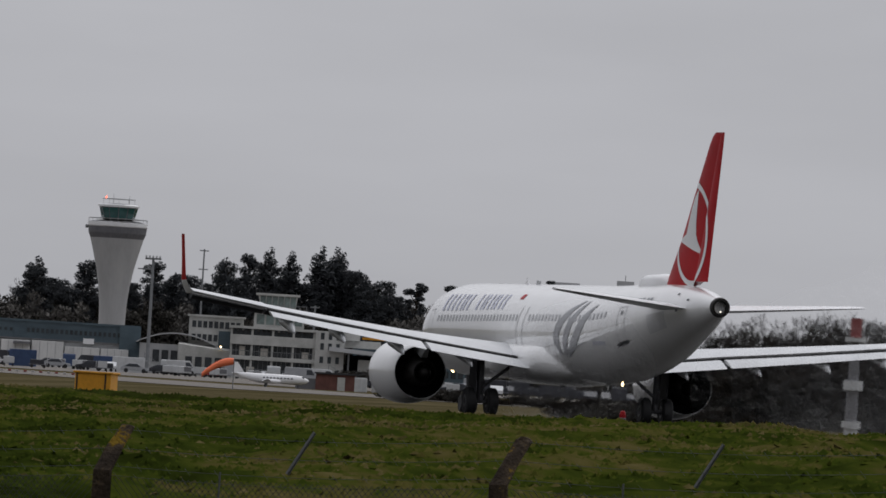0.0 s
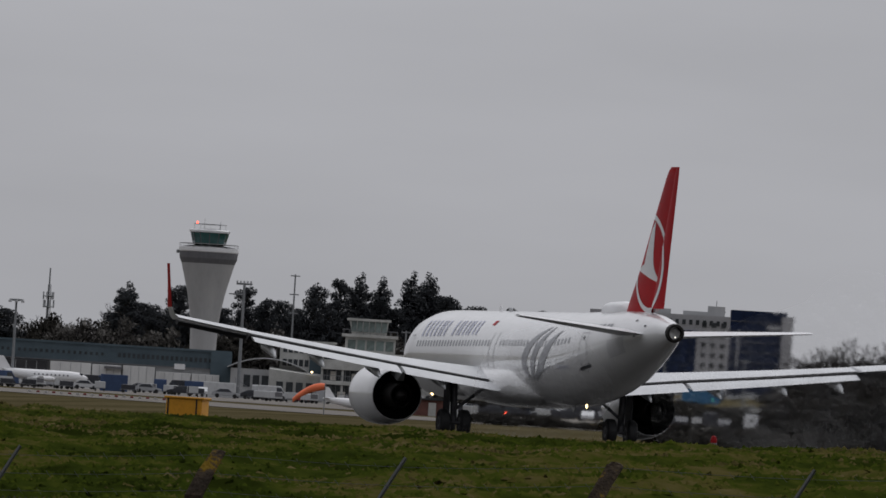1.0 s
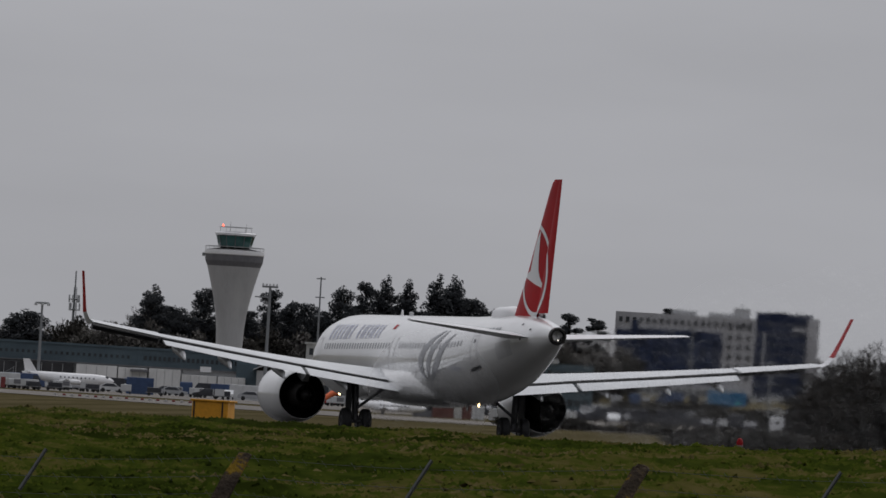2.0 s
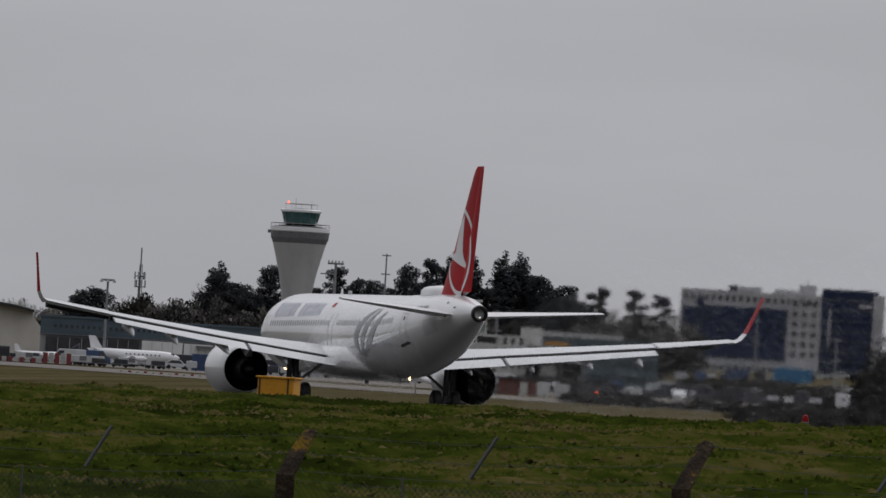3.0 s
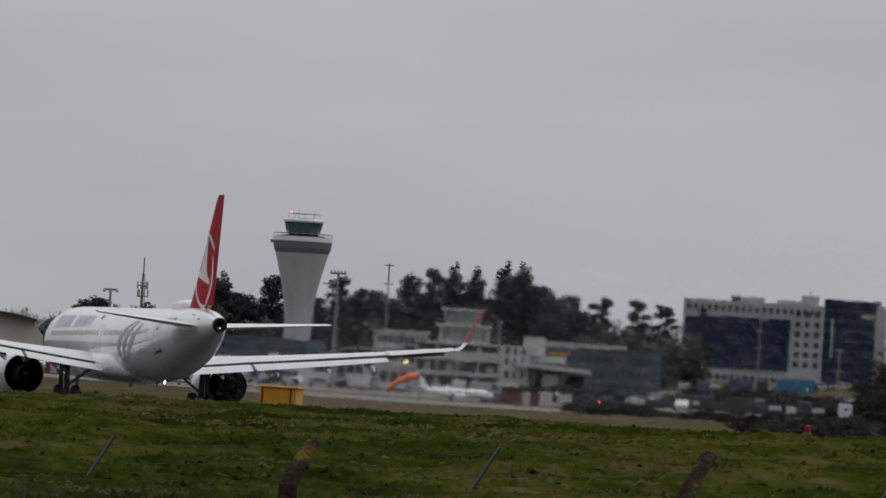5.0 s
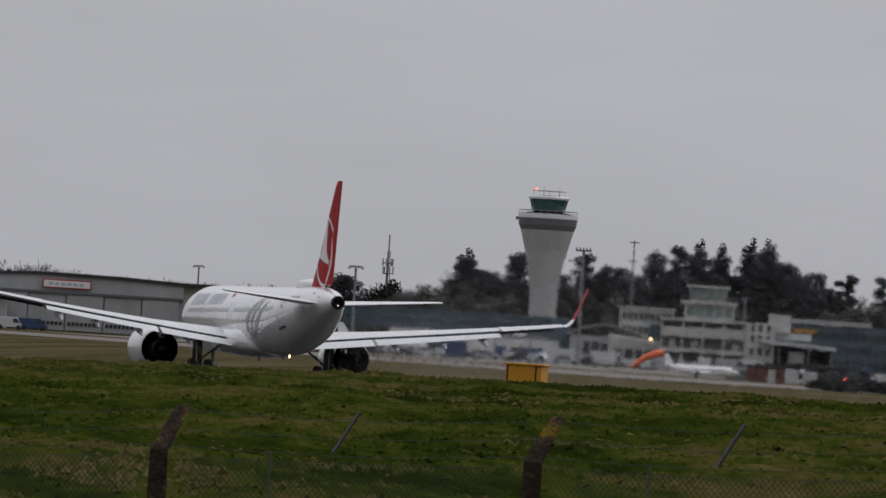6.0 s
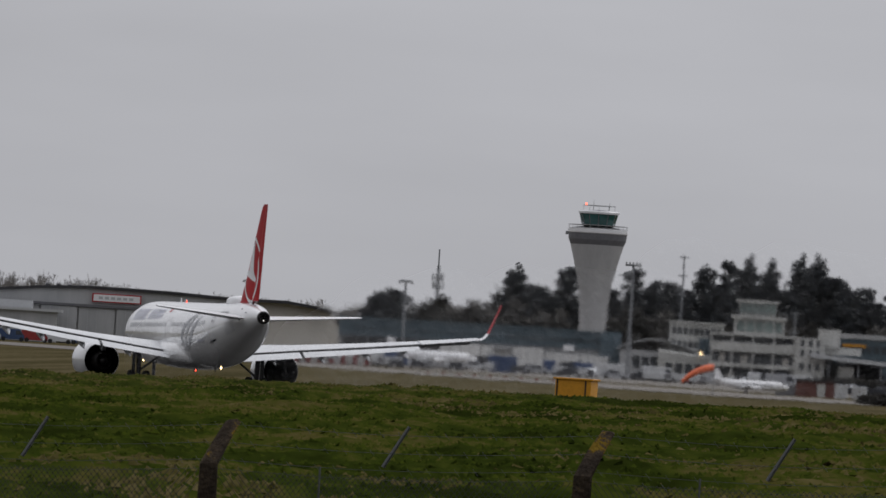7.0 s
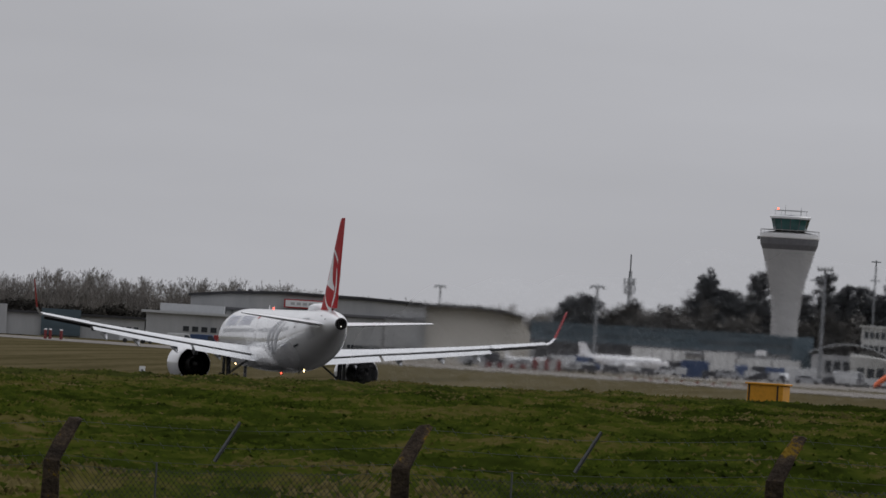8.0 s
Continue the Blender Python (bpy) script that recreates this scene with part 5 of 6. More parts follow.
# ---- vehicles and clutter on the apron ----
def vehicle(kind, paint):
    """A road vehicle along y, its front towards -y."""
    names = {"car": "car", "van": "van", "truck": "truck"}
    t = thing(names[kind], "", names[kind])
    L, W, H = {"car": (4.3, 1.75, 1.45), "van": (5.4, 2.0, 2.3), "truck": (8.5, 2.4, 3.3)}[kind]
    if kind == "car":
        prof = [(-L / 2, 0.35), (-L / 2, 0.72), (-L / 2 + 1.15, 0.88), (-L / 2 + 1.75, H), (L / 2 - 1.2, H), (L / 2 - 0.35, 0.95), (L / 2, 0.85), (L / 2, 0.35)]
        glass = [(-L / 2 + 1.28, 0.90), (-L / 2 + 1.80, H - 0.08), (L / 2 - 1.25, H - 0.08), (L / 2 - 0.55, 0.92)]
    elif kind == "van":
        prof = [(-L / 2, 0.4), (-L / 2, 1.0), (-L / 2 + 0.7, 1.25), (-L / 2 + 1.35, H), (L / 2 - 0.1, H), (L / 2, H - 0.2), (L / 2, 0.4)]
        glass = [(-L / 2 + 0.82, 1.28), (-L / 2 + 1.38, H - 0.25), (-L / 2 + 2.1, H - 0.25), (-L / 2 + 2.1, 1.28)]
    else:
        prof = [(-L / 2, 0.5), (-L / 2, 2.3), (-L / 2 + 0.3, 2.6), (-L / 2 + 1.8, 2.6), (-L / 2 + 1.9, H), (L / 2, H), (L / 2, 0.9), (-L / 2 + 2.0, 0.8)]
        glass = [(-L / 2 + 0.2, 1.5), (-L / 2 + 0.35, 2.4), (-L / 2 + 1.3, 2.4), (-L / 2 + 1.3, 1.5)]
    bm = loft([[(-W / 2, y, z) for y, z in prof], [(W / 2, y, z) for y, z in prof]])
    bmesh.ops.bevel(bm, geom=list(bm.edges), offset=0.06, segments=1, affect="EDGES")
    part("body", bm, paint, t)
    part("side_window", loft([[(-W / 2 - 0.02, y, z) for y, z in glass], [(W / 2 + 0.02, y, z) for y, z in glass]]), M_GLASSDARK, t)
    r = 0.33 if kind == "car" else 0.42
    for y in (-L * 0.31, L * 0.31):
        for x in (-W / 2 + 0.08, W / 2 - 0.08):
            part("wheel", lathe([(r * 0.5, -0.12), (r, -0.1), (r, 0.1), (r * 0.5, 0.12)], 14), M_DARK, t).matrix_basis = pose(x, y, r, 0, 90, 0)
    return t


def ground_cart(kind):
    """Apron equipment along y."""
    t = thing({"cart": "baggage_cart", "steps": "passenger_steps", "generator": "ground_generator"}[kind], "", kind)
    if kind == "cart":
        part("deck", box(-0.7, 0.7, -1.4, 1.4, 0.42, 0.55, 0.03), M_BAND, t)
        part("load", box(-0.6, 0.6, -1.2, 0.9, 0.55, 1.25, 0.08), M_CARDARK, t, "dark covered load")
        part("end_frame", box(-0.7, 0.7, 1.3, 1.38, 0.55, 1.5, 0.02), M_GREYLT, t)
    elif kind == "steps":
        for k in range(7):
            part("step", box(-0.6, 0.6, -1.6 + k * 0.45, -1.1 + k * 0.45, 0.4 + k * 0.3, 0.48 + k * 0.3, 0.01), M_GREYLT, t)
        for x in (-0.62, 0.62):
            part("handrail", tube((x, -1.4, 1.3), (x, 1.5, 3.3), 0.04, n=6), M_MAST, t)
            part("post", tube((x, 1.3, 0.3), (x, 1.3, 3.2), 0.06, n=6), M_MAST, t)
    else:
        part("body", box(-0.8, 0.8, -1.1, 1.1, 0.45, 1.45, 0.08), M_GREYLT, t)
        part("grille", box(-0.84, -0.78, -1.0, 0.2, 0.7, 1.4, 0.01), M_BAND, t)
        part("drawbar", tube((0, -1.3, 0.5), (0, -2.2, 0.35), 0.05, n=6), M_BAND, t)
    for y in (-0.9, 0.9):
        for x in (-0.62, 0.62):
            part("wheel", lathe([(0.12, -0.09), (0.25, -0.08), (0.25, 0.08), (0.12, 0.09)], 12), M_DARK, t).matrix_basis = pose(x, y, 0.25, 0, 90, 0)
    return t


def small_plane(L, name, label, m):
    """A parked aircraft, nose towards -y."""
    t = thing(name, label, "airplane", m=m)
    R0 = L * 0.062
    prof = [(-0.5, 0.05, 0.0), (-0.47, 0.5, -0.1), (-0.40, 0.85, 0), (-0.3, 1, 0), (0.15, 1, 0), (0.3, 0.75, 0.25), (0.45, 0.3, 0.6), (0.5, 0.1, 0.7)]
    zc = R0 * 1.9
    rings = [[(r * R0 * math.sin(2 * math.pi * i / 16), y * L, zc + up * R0 + r * R0 * math.cos(2 * math.pi * i / 16)) for i in range(16)] for y, r, up in prof]
    fu = part("fuselage", loft(rings), M_WHITE, t, "", True)
    bm = loft([[(0.03, 0.30 * L, zc), (0.03, 0.46 * L, zc), (0.03, 0.50 * L, zc + L * 0.19), (0.03, 0.43 * L, zc + L * 0.19)], [(-0.03, 0.30 * L, zc), (-0.03, 0.46 * L, zc), (-0.03, 0.50 * L, zc + L * 0.19), (-0.03, 0.43 * L, zc + L * 0.19)]])
    part("fin", bm, M_WHITE, t)
    for s in (1, -1):
        part("wing", loft([[(0, -0.02 * L, zc - R0 * 0.7), (0, 0.12 * L, zc - R0 * 0.7), (0, 0.1 * L, zc - R0 * 0.5)], [(s * L * 0.48, 0.05 * L, zc - R0 * 0.2), (s * L * 0.48, 0.1 * L, zc - R0 * 0.2), (s * L * 0.48, 0.09 * L, zc - R0 * 0.1)]]), M_GREYLT, t)
        part("engine", loft([[(s * L * 0.16 + r * math.sin(a), y, zc - R0 * 0.5 + r * math.cos(a)) for a in [2 * math.pi * i / 12 for i in range(12)]] for y, r in ((-0.12 * L, R0 * 0.2), (-0.08 * L, R0 * 0.42), (0.06 * L, R0 * 0.38), (0.12 * L, R0 * 0.12))]), M_WHITE, t, "", True)
        part("tailplane", loft([[(0, 0.40 * L, zc + R0 * 0.7), (0, 0.48 * L, zc + R0 * 0.7), (0, 0.46 * L, zc + R0 * 0.8)], [(s * L * 0.17, 0.45 * L, zc + R0 * 0.8), (s * L * 0.17, 0.49 * L, zc + R0 * 0.8), (s * L * 0.17, 0.48 * L, zc + R0 * 0.85)]]), M_WHITE, t)
        part("gear_leg", tube((s * L * 0.12, 0.06 * L, 0), (s * L * 0.12, 0.05 * L, zc - R0 * 0.5), 0.1, n=6), M_STEEL, t)
    part("nose_leg", tube((0, -0.36 * L, 0), (0, -0.36 * L, zc - R0 * 0.6), 0.1, n=6), M_STEEL, t)
    for i in range(9):
        part("window", box(-R0 - 0.03, -R0 + 0.1, (-0.27 + i * 0.045) * L - 0.1, (-0.27 + i * 0.045) * L + 0.1, zc + R0 * 0.1, zc + R0 * 0.35), M_GLASSDARK, fu)
    part("windscreen", box(-R0 * 0.6, R0 * 0.6, -0.435 * L, -0.40 * L, zc + R0 * 0.35, zc + R0 * 0.75, 0.05), M_GLASSDARK, fu)
    return t


def build_apron():
    rng = random.Random(9)
    paints = [M_VANWHITE, M_VANWHITE, M_VANWHITE, M_CARSILVER, M_CARDARK, M_CARRED, M_VANBLUE]
    muted = [M_VANWHITE, M_VANWHITE, M_CARSILVER, M_CARDARK, M_CARDARK, M_VANBLUE]
    words = {"vehicle_white": "white", "car_silver": "silver", "car_dark": "black", "car_red": "red", "container_blue": "blue"}
    models = {(k, p.name): vehicle(k, p) for k in ("car", "van", "truck") for p in paints[2:]}

    def park(kind, paint, az, d, turn, where):
        m = site(az, d, None, turn)
        ob = copy_thing(models[(kind, paint.name)], m @ pose(0, 0, 0.06))
        tagged(ob, f"{words[paint.name]} {kind} parked {where}", kind, "parked vehicles")
    # a row along the apron's edge
    az = -10.15
    while az > -13.3:
        kind = rng.choice(("car", "car", "car", "van", "van"))
        if rng.random() < 0.85:
            park(kind, rng.choice(paints if kind == "car" else muted), az, rng.uniform(1440, 1500), rng.choice((0, 180, 0, 180, 90, 25)), "on the apron")
        az -= rng.uniform(0.09, 0.20)
    for _ in range(26):
        park(rng.choice(("van", "car", "car", "car")), rng.choice(muted), rng.uniform(-13.2, -10.2), rng.uniform(1515, 1560), rng.choice((0, 180, 90)), "beside the operations building")
    for d, n in ((1330, 16), (1440, 14), (1560, 14), (1660, 14), (1760, 16)):
        for i in range(n):
            park(rng.choice(("car", "car", "van")), rng.choice([M_CARDARK, M_CARDARK, M_CARDARK, M_CARSILVER, M_VANWHITE, M_VANBLUE]), -13.45 - 2.0 * (i + rng.uniform(0.1, 0.9)) / n, d + rng.uniform(-12, 12), rng.choice((0, 90, 180)), "in the car park before the hotel")
    for i in range(7):
        park(rng.choice(("car", "van")), rng.choice(paints), -8.1 - i * 0.14, 1780, 0, "beside a hangar")
    for t in models.values():
        for o in list(t.children_recursive):
            bpy.data.objects.remove(o)
        bpy.data.objects.remove(t)
    # baggage carts, steps and generators standing about the apron
    kinds = [ground_cart(k) for k in ("cart", "steps", "generator")]
    for i in range(48):
        az = rng.uniform(-13.35, -10.2) if i < 36 else rng.uniform(-15.2, -13.5)
        m = site(az, rng.uniform(1400, 1520), None, rng.choice((0, 90, 180, 30)))
        q = 1 if i % 14 == 5 else (0, 2)[i % 2]
        ob = copy_thing(kinds[q], m @ pose(0, 0, 0.05))
        tagged(ob, ("low dark baggage cart on the apron", "grey passenger steps on the apron", "boxy pale grey ground generator on the apron")[q], ("cart", "steps", "generator")[q], "ground equipment")
    for t in kinds:
        for o in list(t.children_recursive):
            bpy.data.objects.remove(o)
        bpy.data.objects.remove(t)
    # containers, bus
    for az, d, w, h, mat, word in ((-11.45, 1470, 4.2, 2.6, M_VANBLUE, "dark blue"), (-12.08, 1490, 5.0, 2.4, M_VANWHITE, "white"), (-14.95, 1740, 7.0, 2.6, M_BLUECONT, "bright blue"), (-13.47, 1140, 1.5, 1.7, M_VANWHITE, "white"), (-13.58, 1150, 1.8, 1.5, M_VANWHITE, "white"), (-14.02, 1160, 1.6, 1.5, M_VANWHITE, "white")):
        c = thing("container", f"{word} steel container beside the taxiway", "container", m=site(az, d))
        body = part("body", box(-1.2, 1.2, -w / 2, w / 2, 0, h, 0.05), mat, c)
        n = int(w / 0.5)
        for i in range(n):
            part("rib", box(-1.26, -1.18, -w / 2 + 0.3 + i * (w - 0.6) / n, -w / 2 + 0.42 + i * (w - 0.6) / n, 0.15, h - 0.15), mat, body)
    s = thing("brick_hut", "low dark red brick hut with a flat roof", "hut", m=site(-13.36, 1145))
    slab(s, "wall", -3.2, 1.6, -0.3, 1.9, 0, 4, M_BRICK)
    slab(s, "roof", -3.4, 1.8, 1.9, 2.1, -0.3, 4.2, M_ROOF)
    slab(s, "dark_annex", -5.6, -3.2, -0.3, 1.3, 0.2, 3.5, M_BAND)
    slab(s, "door", -0.6, 0.3, -0.2, 1.6, -0.08, 0.0, M_STUCCO)
    small_plane(14.5, "turboprop", "white twin turboprop parked on the apron", site(-11.02, 1500, 0.05, 0) @ pose(0, 0, 0, 0, 0, 8))
    small_plane(9.0, "business_plane", "small white business plane parked beside the taxiway", site(-12.93, 1110, None, 0) @ pose(0, 0, 0, 0, 0, 5) @ Matrix.Translation((0, 0, -0.02)))
    small_plane(8.5, "light_plane", "small white light aircraft parked on the apron", site(-10.62, 1480, 0.05, 0) @ pose(0, 0, 0, 0, 0, 170))
    small_plane(8.0, "light_plane", "small white light aircraft parked on the apron", site(-10.45, 1485, 0.05, 0) @ pose(0, 0, 0, 0, 0, -20))
    # red and white barrier boards on the taxiway and by the hangar
    for i in range(20):
        az = -10.95 - i * 0.047 - rng.uniform(0, 0.006)
        b = thing("barrier", "low red and white barrier board on the taxiway", "barrier", "barriers", site(az, 1130 - (i % 3) * 6, None, 8))
        part("board", box(-0.12, 0.12, -0.18, 0.18, 0.05, 0.27, 0.03), M_DULLRED if i % 2 else M_DULLWHITE, b)
        part("foot", box(-0.25, 0.25, -0.26, 0.26, 0, 0.07, 0.02), M_DARK, b)
    for i in range(14):
        az = -10.18 - i * 0.035
        b = thing("barrier", "tall red and white striped barrier panel beside a hangar", "barrier", "panels", site(az, 1425, None, 0))
        h = 0.8 + 0.9 * (i > 8)
        part("panel", box(-0.1, 0.1, -0.34, 0.34, 0, h, 0.03), M_DULLRED if i % 2 else M_DULLWHITE, b)
        part("foot", box(-0.4, 0.4, -0.5, 0.5, 0, 0.1, 0.02), M_DARK, b)
    for az in (-7.571, -7.665, -7.60):
        b = thing("marker_post", "short red marker post beside the taxiway", "post", "marker posts", site(az, 1650))
        part("post", lathe([(0.28, 0), (0.28, 1.5), (0.2, 1.6)], 10), M_DULLRED, b)
        part("cap", lathe([(0.3, 1.6), (0.3, 1.75), (0.1, 1.8)], 10), M_WHITE, b)
    for az, d, z, mat, word in ((-15.02, 1700, 0.10, M_LAMPGREEN, "green"), (-13.79, 1150, -0.05, M_LAMPRED, "red")):
        p = spot(az, d, z)
        g = ground_z(p.x, p.y)
        t = thing("signal_lamp", f"small signal post with a lit {word} lamp", "signal", m=site(az, d))
        part("post", tube((0, 0, -0.1), (0, 0, p.z - g + 0.3), 0.06, n=8), M_BAND, t)
        part("lamp", lathe([(0.02, -0.12), (0.06, -0.08), (0.07, 0.08)], 12, "x"), mat, t, f"lit {word} lamp").location = (-0.12, 0, p.z - g)
    # windsock
    w = thing("windsock", "orange windsock streaming from a short pole", "windsock", m=site(-12.708, 900))
    z0 = w.matrix_basis.translation.z
    part("pole", lathe([(0.05, -0.2), (0.045, 2.45 - z0)], 8), M_MAST, w)
    wr = [[(0.05 * math.sin(k * 2), 0.05 + k * 0.42, 2.32 - z0 - 0.012 * k - 0.028 * k * k) for k in range(8)][k] for k in range(8)]
    part("sock", loft([[(c[0] + r * math.cos(a), c[1], c[2] + r * math.sin(a)) for a in [2 * math.pi * i / 12 for i in range(12)]] for c, r in zip(wr, (0.30, 0.36, 0.37, 0.35, 0.33, 0.31, 0.28, 0.23))]), M_ORANGE, w, "bright orange cloth sock", True)
    part("hoop", lathe([(0.28, 0), (0.32, 0), (0.32, 0.05), (0.28, 0.05)], 14), M_MAST, w).matrix_basis = pose(0, 0.05, 2.32 - z0, 90, 0, 0)


M_BLUECONT = plain("bright_blue_paint", (0.03, 0.15, 0.30), 0.5, 0.15)
build_apron()


# ---- things on the near grass strip ----
def build_strip():
    m = site(-11.895, 296)
    z0 = m.translation.z
    b = thing("equipment_box", "yellow steel equipment box standing on the grass", "box", m=m @ pose(0, 0, 0, 0, 0, -14))
    part("body", box(-0.45, 0.45, -0.57, 0.57, 0.02, 1.27 - z0, 0.025), M_YELLOW, b)
    part("lid", box(-0.50, 0.50, -0.63, 0.63, 1.27 - z0, 1.33 - z0, 0.015), M_YELLOW, b)
    for y in (0.50, -0.40):
        part("strap", box(-0.475, -0.44, y - 0.022, y + 0.022, 0.05, 1.27 - z0, 0.005), M_DARK, b, "dark metal strap")
    for y in (-0.45, 0.45):
        part("foot", box(-0.4, 0.4, y - 0.06, y + 0.06, -0.15, 0.03), M_BAND, b)
    m = site(-15.04, 214)
    z0 = m.translation.z
    r = thing("marker_can", "small red marker light on the grass", "marker", m=m)
    part("can", lathe([(0.065, -0.3), (0.07, 1.12 - z0), (0.075, 1.14 - z0), (0.075, 1.20 - z0), (0.055, 1.27 - z0), (0.02, 1.29 - z0)], 14), M_CANRED, r)
    part("collar", lathe([(0.072, 1.09 - z0), (0.082, 1.10 - z0), (0.082, 1.12 - z0), (0.072, 1.13 - z0)], 14), M_BAND, r)
    m = site(-8.16, 420)
    s = thing("marker_board", "small white marker board on the grass", "sign", m=m)
    z0 = m.translation.z
    part("board", box(-0.03, 0.03, -0.13, 0.13, -0.2, 0.26 - z0, 0.01), M_WHITE, s)
    part("digit_bar", box(-0.04, -0.028, -0.05, 0.05, -0.02 - z0, 0.12 - z0), M_BAND, s)
    # red and white banded lattice mast near the runway's end
    m = site(-16.40, 600)
    z0 = m.translation.z
    p = thing("approach_mast", "red and white banded mast by the runway's end", "mast", m=m)
    for z0b, z1b, mat, r in ((-0.3, 0.3, M_GREYLT, 0.42), (0.3, 0.75, M_GREYLT, 0.6), (0.75, 2.7, M_BAND, 0.36), (2.7, 3.3, M_GREYLT, 0.6), (3.3, 5.7, M_BAND, 0.30), (5.7, 6.0, M_GREYLT, 0.62), (6.0, 7.2, M_DULLRED, 0.36)):
        part("band", lathe([(r, z0b - z0), (r, z1b - z0)], 12), mat, p)


build_strip()


# ---- boundary fence: cranked concrete posts, steel droppers, barbed wire and mesh ----
M_POST = surface("lichened_concrete", [(0.32, (0.018, 0.014, 0.011)), (0.48, (0.040, 0.030, 0.022)), (0.56, (0.062, 0.046, 0.030)), (0.61, (0.15, 0.095, 0.012)), (0.8, (0.22, 0.14, 0.02))], 5.0, 0.95, bump=0.6, bump_scale=30, fine=0.3, gloss=0.1)
M_WIRE = plain("dull_wire", (0.05, 0.053, 0.057), 0.6, 0.2, 3, metal=0.4)
M_IRON = plain("galvanised_angle", (0.075, 0.078, 0.082), 0.6, 0.2, 3, metal=0.2)
POSTS = [(-5.75, 80.6, -0.61), (-7.78, 78.4, -0.52), (-9.863, 76.2, -0.445), (-12.095, 74.0, -0.377), (-14.466, 71.8, -0.306), (-16.98, 69.6, -0.22), (-19.6, 67.4, -0.14)]


def build_fence():
    f = thing("fence", "old boundary fence of cranked concrete posts and barbed wire", "fence")
    tips, knees, bars = [], [], []
    for i, (az, d, el) in enumerate(POSTS):
        tip = spot(az, d, el)
        q = spot(az, d)
        g = ground_z(q.x, q.y)
        right = Vector((math.sin(radians(az)), -math.cos(radians(az)), 0))
        away = Vector((math.cos(radians(az)), math.sin(radians(az)), 0))
        knee = tip - right * 0.17 - Vector((0, 0, 0.36)) - away * 0.25
        rng = random.Random(i)
        w = 0.066
        rings = []
        for c, k in ((Vector((knee.x, knee.y, g - 0.3)), 1.1), (knee - Vector((0, 0, 0.3)), 1.08), (knee, 1.05), (knee.lerp(tip, 0.5), 0.98), (tip - Vector((0, 0, 0.02)), 0.9), (tip, 0.55)):
            ring = []
            for a, b in ((-1, -0.8), (-0.8, -1), (0.8, -1), (1, -0.8), (1, 0.8), (0.8, 1), (-0.8, 1), (-1, 0.8)):
                ring.append(c + right * (w * k * a + rng.uniform(-.006, .006)) + away * (w * k * b + rng.uniform(-.006, .006)) + Vector((0, 0, rng.uniform(-.01, .01))))
            rings.append(ring)
        part("post", loft(rings), M_POST, f, "cranked concrete post with yellow lichen")
        tips.append(tip)
        knees.append(knee)
    for i, ((a0, d0, e0), (a1, d1, e1)) in enumerate(zip(POSTS, POSTS[1:])):
        az, d, el = mixed(a0, a1, 0.472), mixed(d0, d1, 0.5), mixed(e0, e1, 0.5) - 0.012
        tip = spot(az, d, el)
        right = Vector((math.sin(radians(az)), -math.cos(radians(az)), 0))
        knee = tip - right * 0.19 - Vector((0, 0, 0.33))
        bm = bmesh.new()
        add_tube(bm, knee, tip, 0.016, 0.014, 4)
        part("dropper", bm, M_IRON, f, "galvanised steel dropper")
        stay = spot(mixed(a0, a1, 0.24), d, el - 0.27)
        part("stay", tube(stay - Vector((0, 0, 0.9)), stay, 0.008, n=5), M_IRON, f)
    strands = [[k.lerp(t, u) for k, t in zip(knees, tips)] for u in (0.12, 0.5, 0.9)]
    strands += [[k - Vector((0, 0, dz)) for k in knees] for dz in (0.03,)]
    for s in strands:
        bm = bmesh.new()
        for a, b in zip(s, s[1:]):
            last = a
            for i in range(1, 9):
                p = a.lerp(b, i / 8) - Vector((0, 0, 0.05 * math.sin(math.pi * i / 8)))
                add_tube(bm, last, p, 0.0016, n=4)
                for j in range(2):
                    c = last.lerp(p, 0.3 + j * 0.4)
                    add_tube(bm, c - Vector((0.006, 0.02, 0.025)), c + Vector((0.006, 0.02, 0.025)), 0.0015, n=3)
                last = p
        part("barbed_wire", bm, M_WIRE, f, "slack barbed wire")
    # diamond mesh below the lowest strand
    verts, edges, faces = [], [], []
    rng = random.Random(4)
    for a, b in zip(knees[1:-1], knees[2:]):
        n = int((b - a).length / 0.055)
        d = (b - a) / n
        for i in range(-9, n + 1):
            for sgn in (1, -1):
                p0 = a + d * i + Vector((0, 0, -0.05 - (0.5 if sgn > 0 else 0)))
                p1 = a + d * (i + 9) + Vector((0, 0, -0.05 - (0 if sgn > 0 else 0.5)))
                if (p0 - a).dot(d) < 0 or (p1 - b).dot(d) > 0:
                    continue
                k = len(verts)
                up = Vector((0, 0, 0.003))
                out = Vector((0.003, 0.0, 0))
                verts += [p0 - up, p0 + up, p1 + up, p1 - up, p0 + out, p1 + out]
                faces += [(k, k + 1, k + 2, k + 3), (k + 1, k + 4, k + 5, k + 2), (k + 4, k, k + 3, k + 5)]
    me = bpy.data.meshes.new("mesh_panel")
    me.from_pydata([tuple(v) for v in verts], [], faces)
    me.materials.append(M_WIRE)
    o = new("mesh_panel", me)
    o.parent = f
    o["kind"] = "stuff"
    o["label"] = "dull diamond wire mesh"


build_fence()


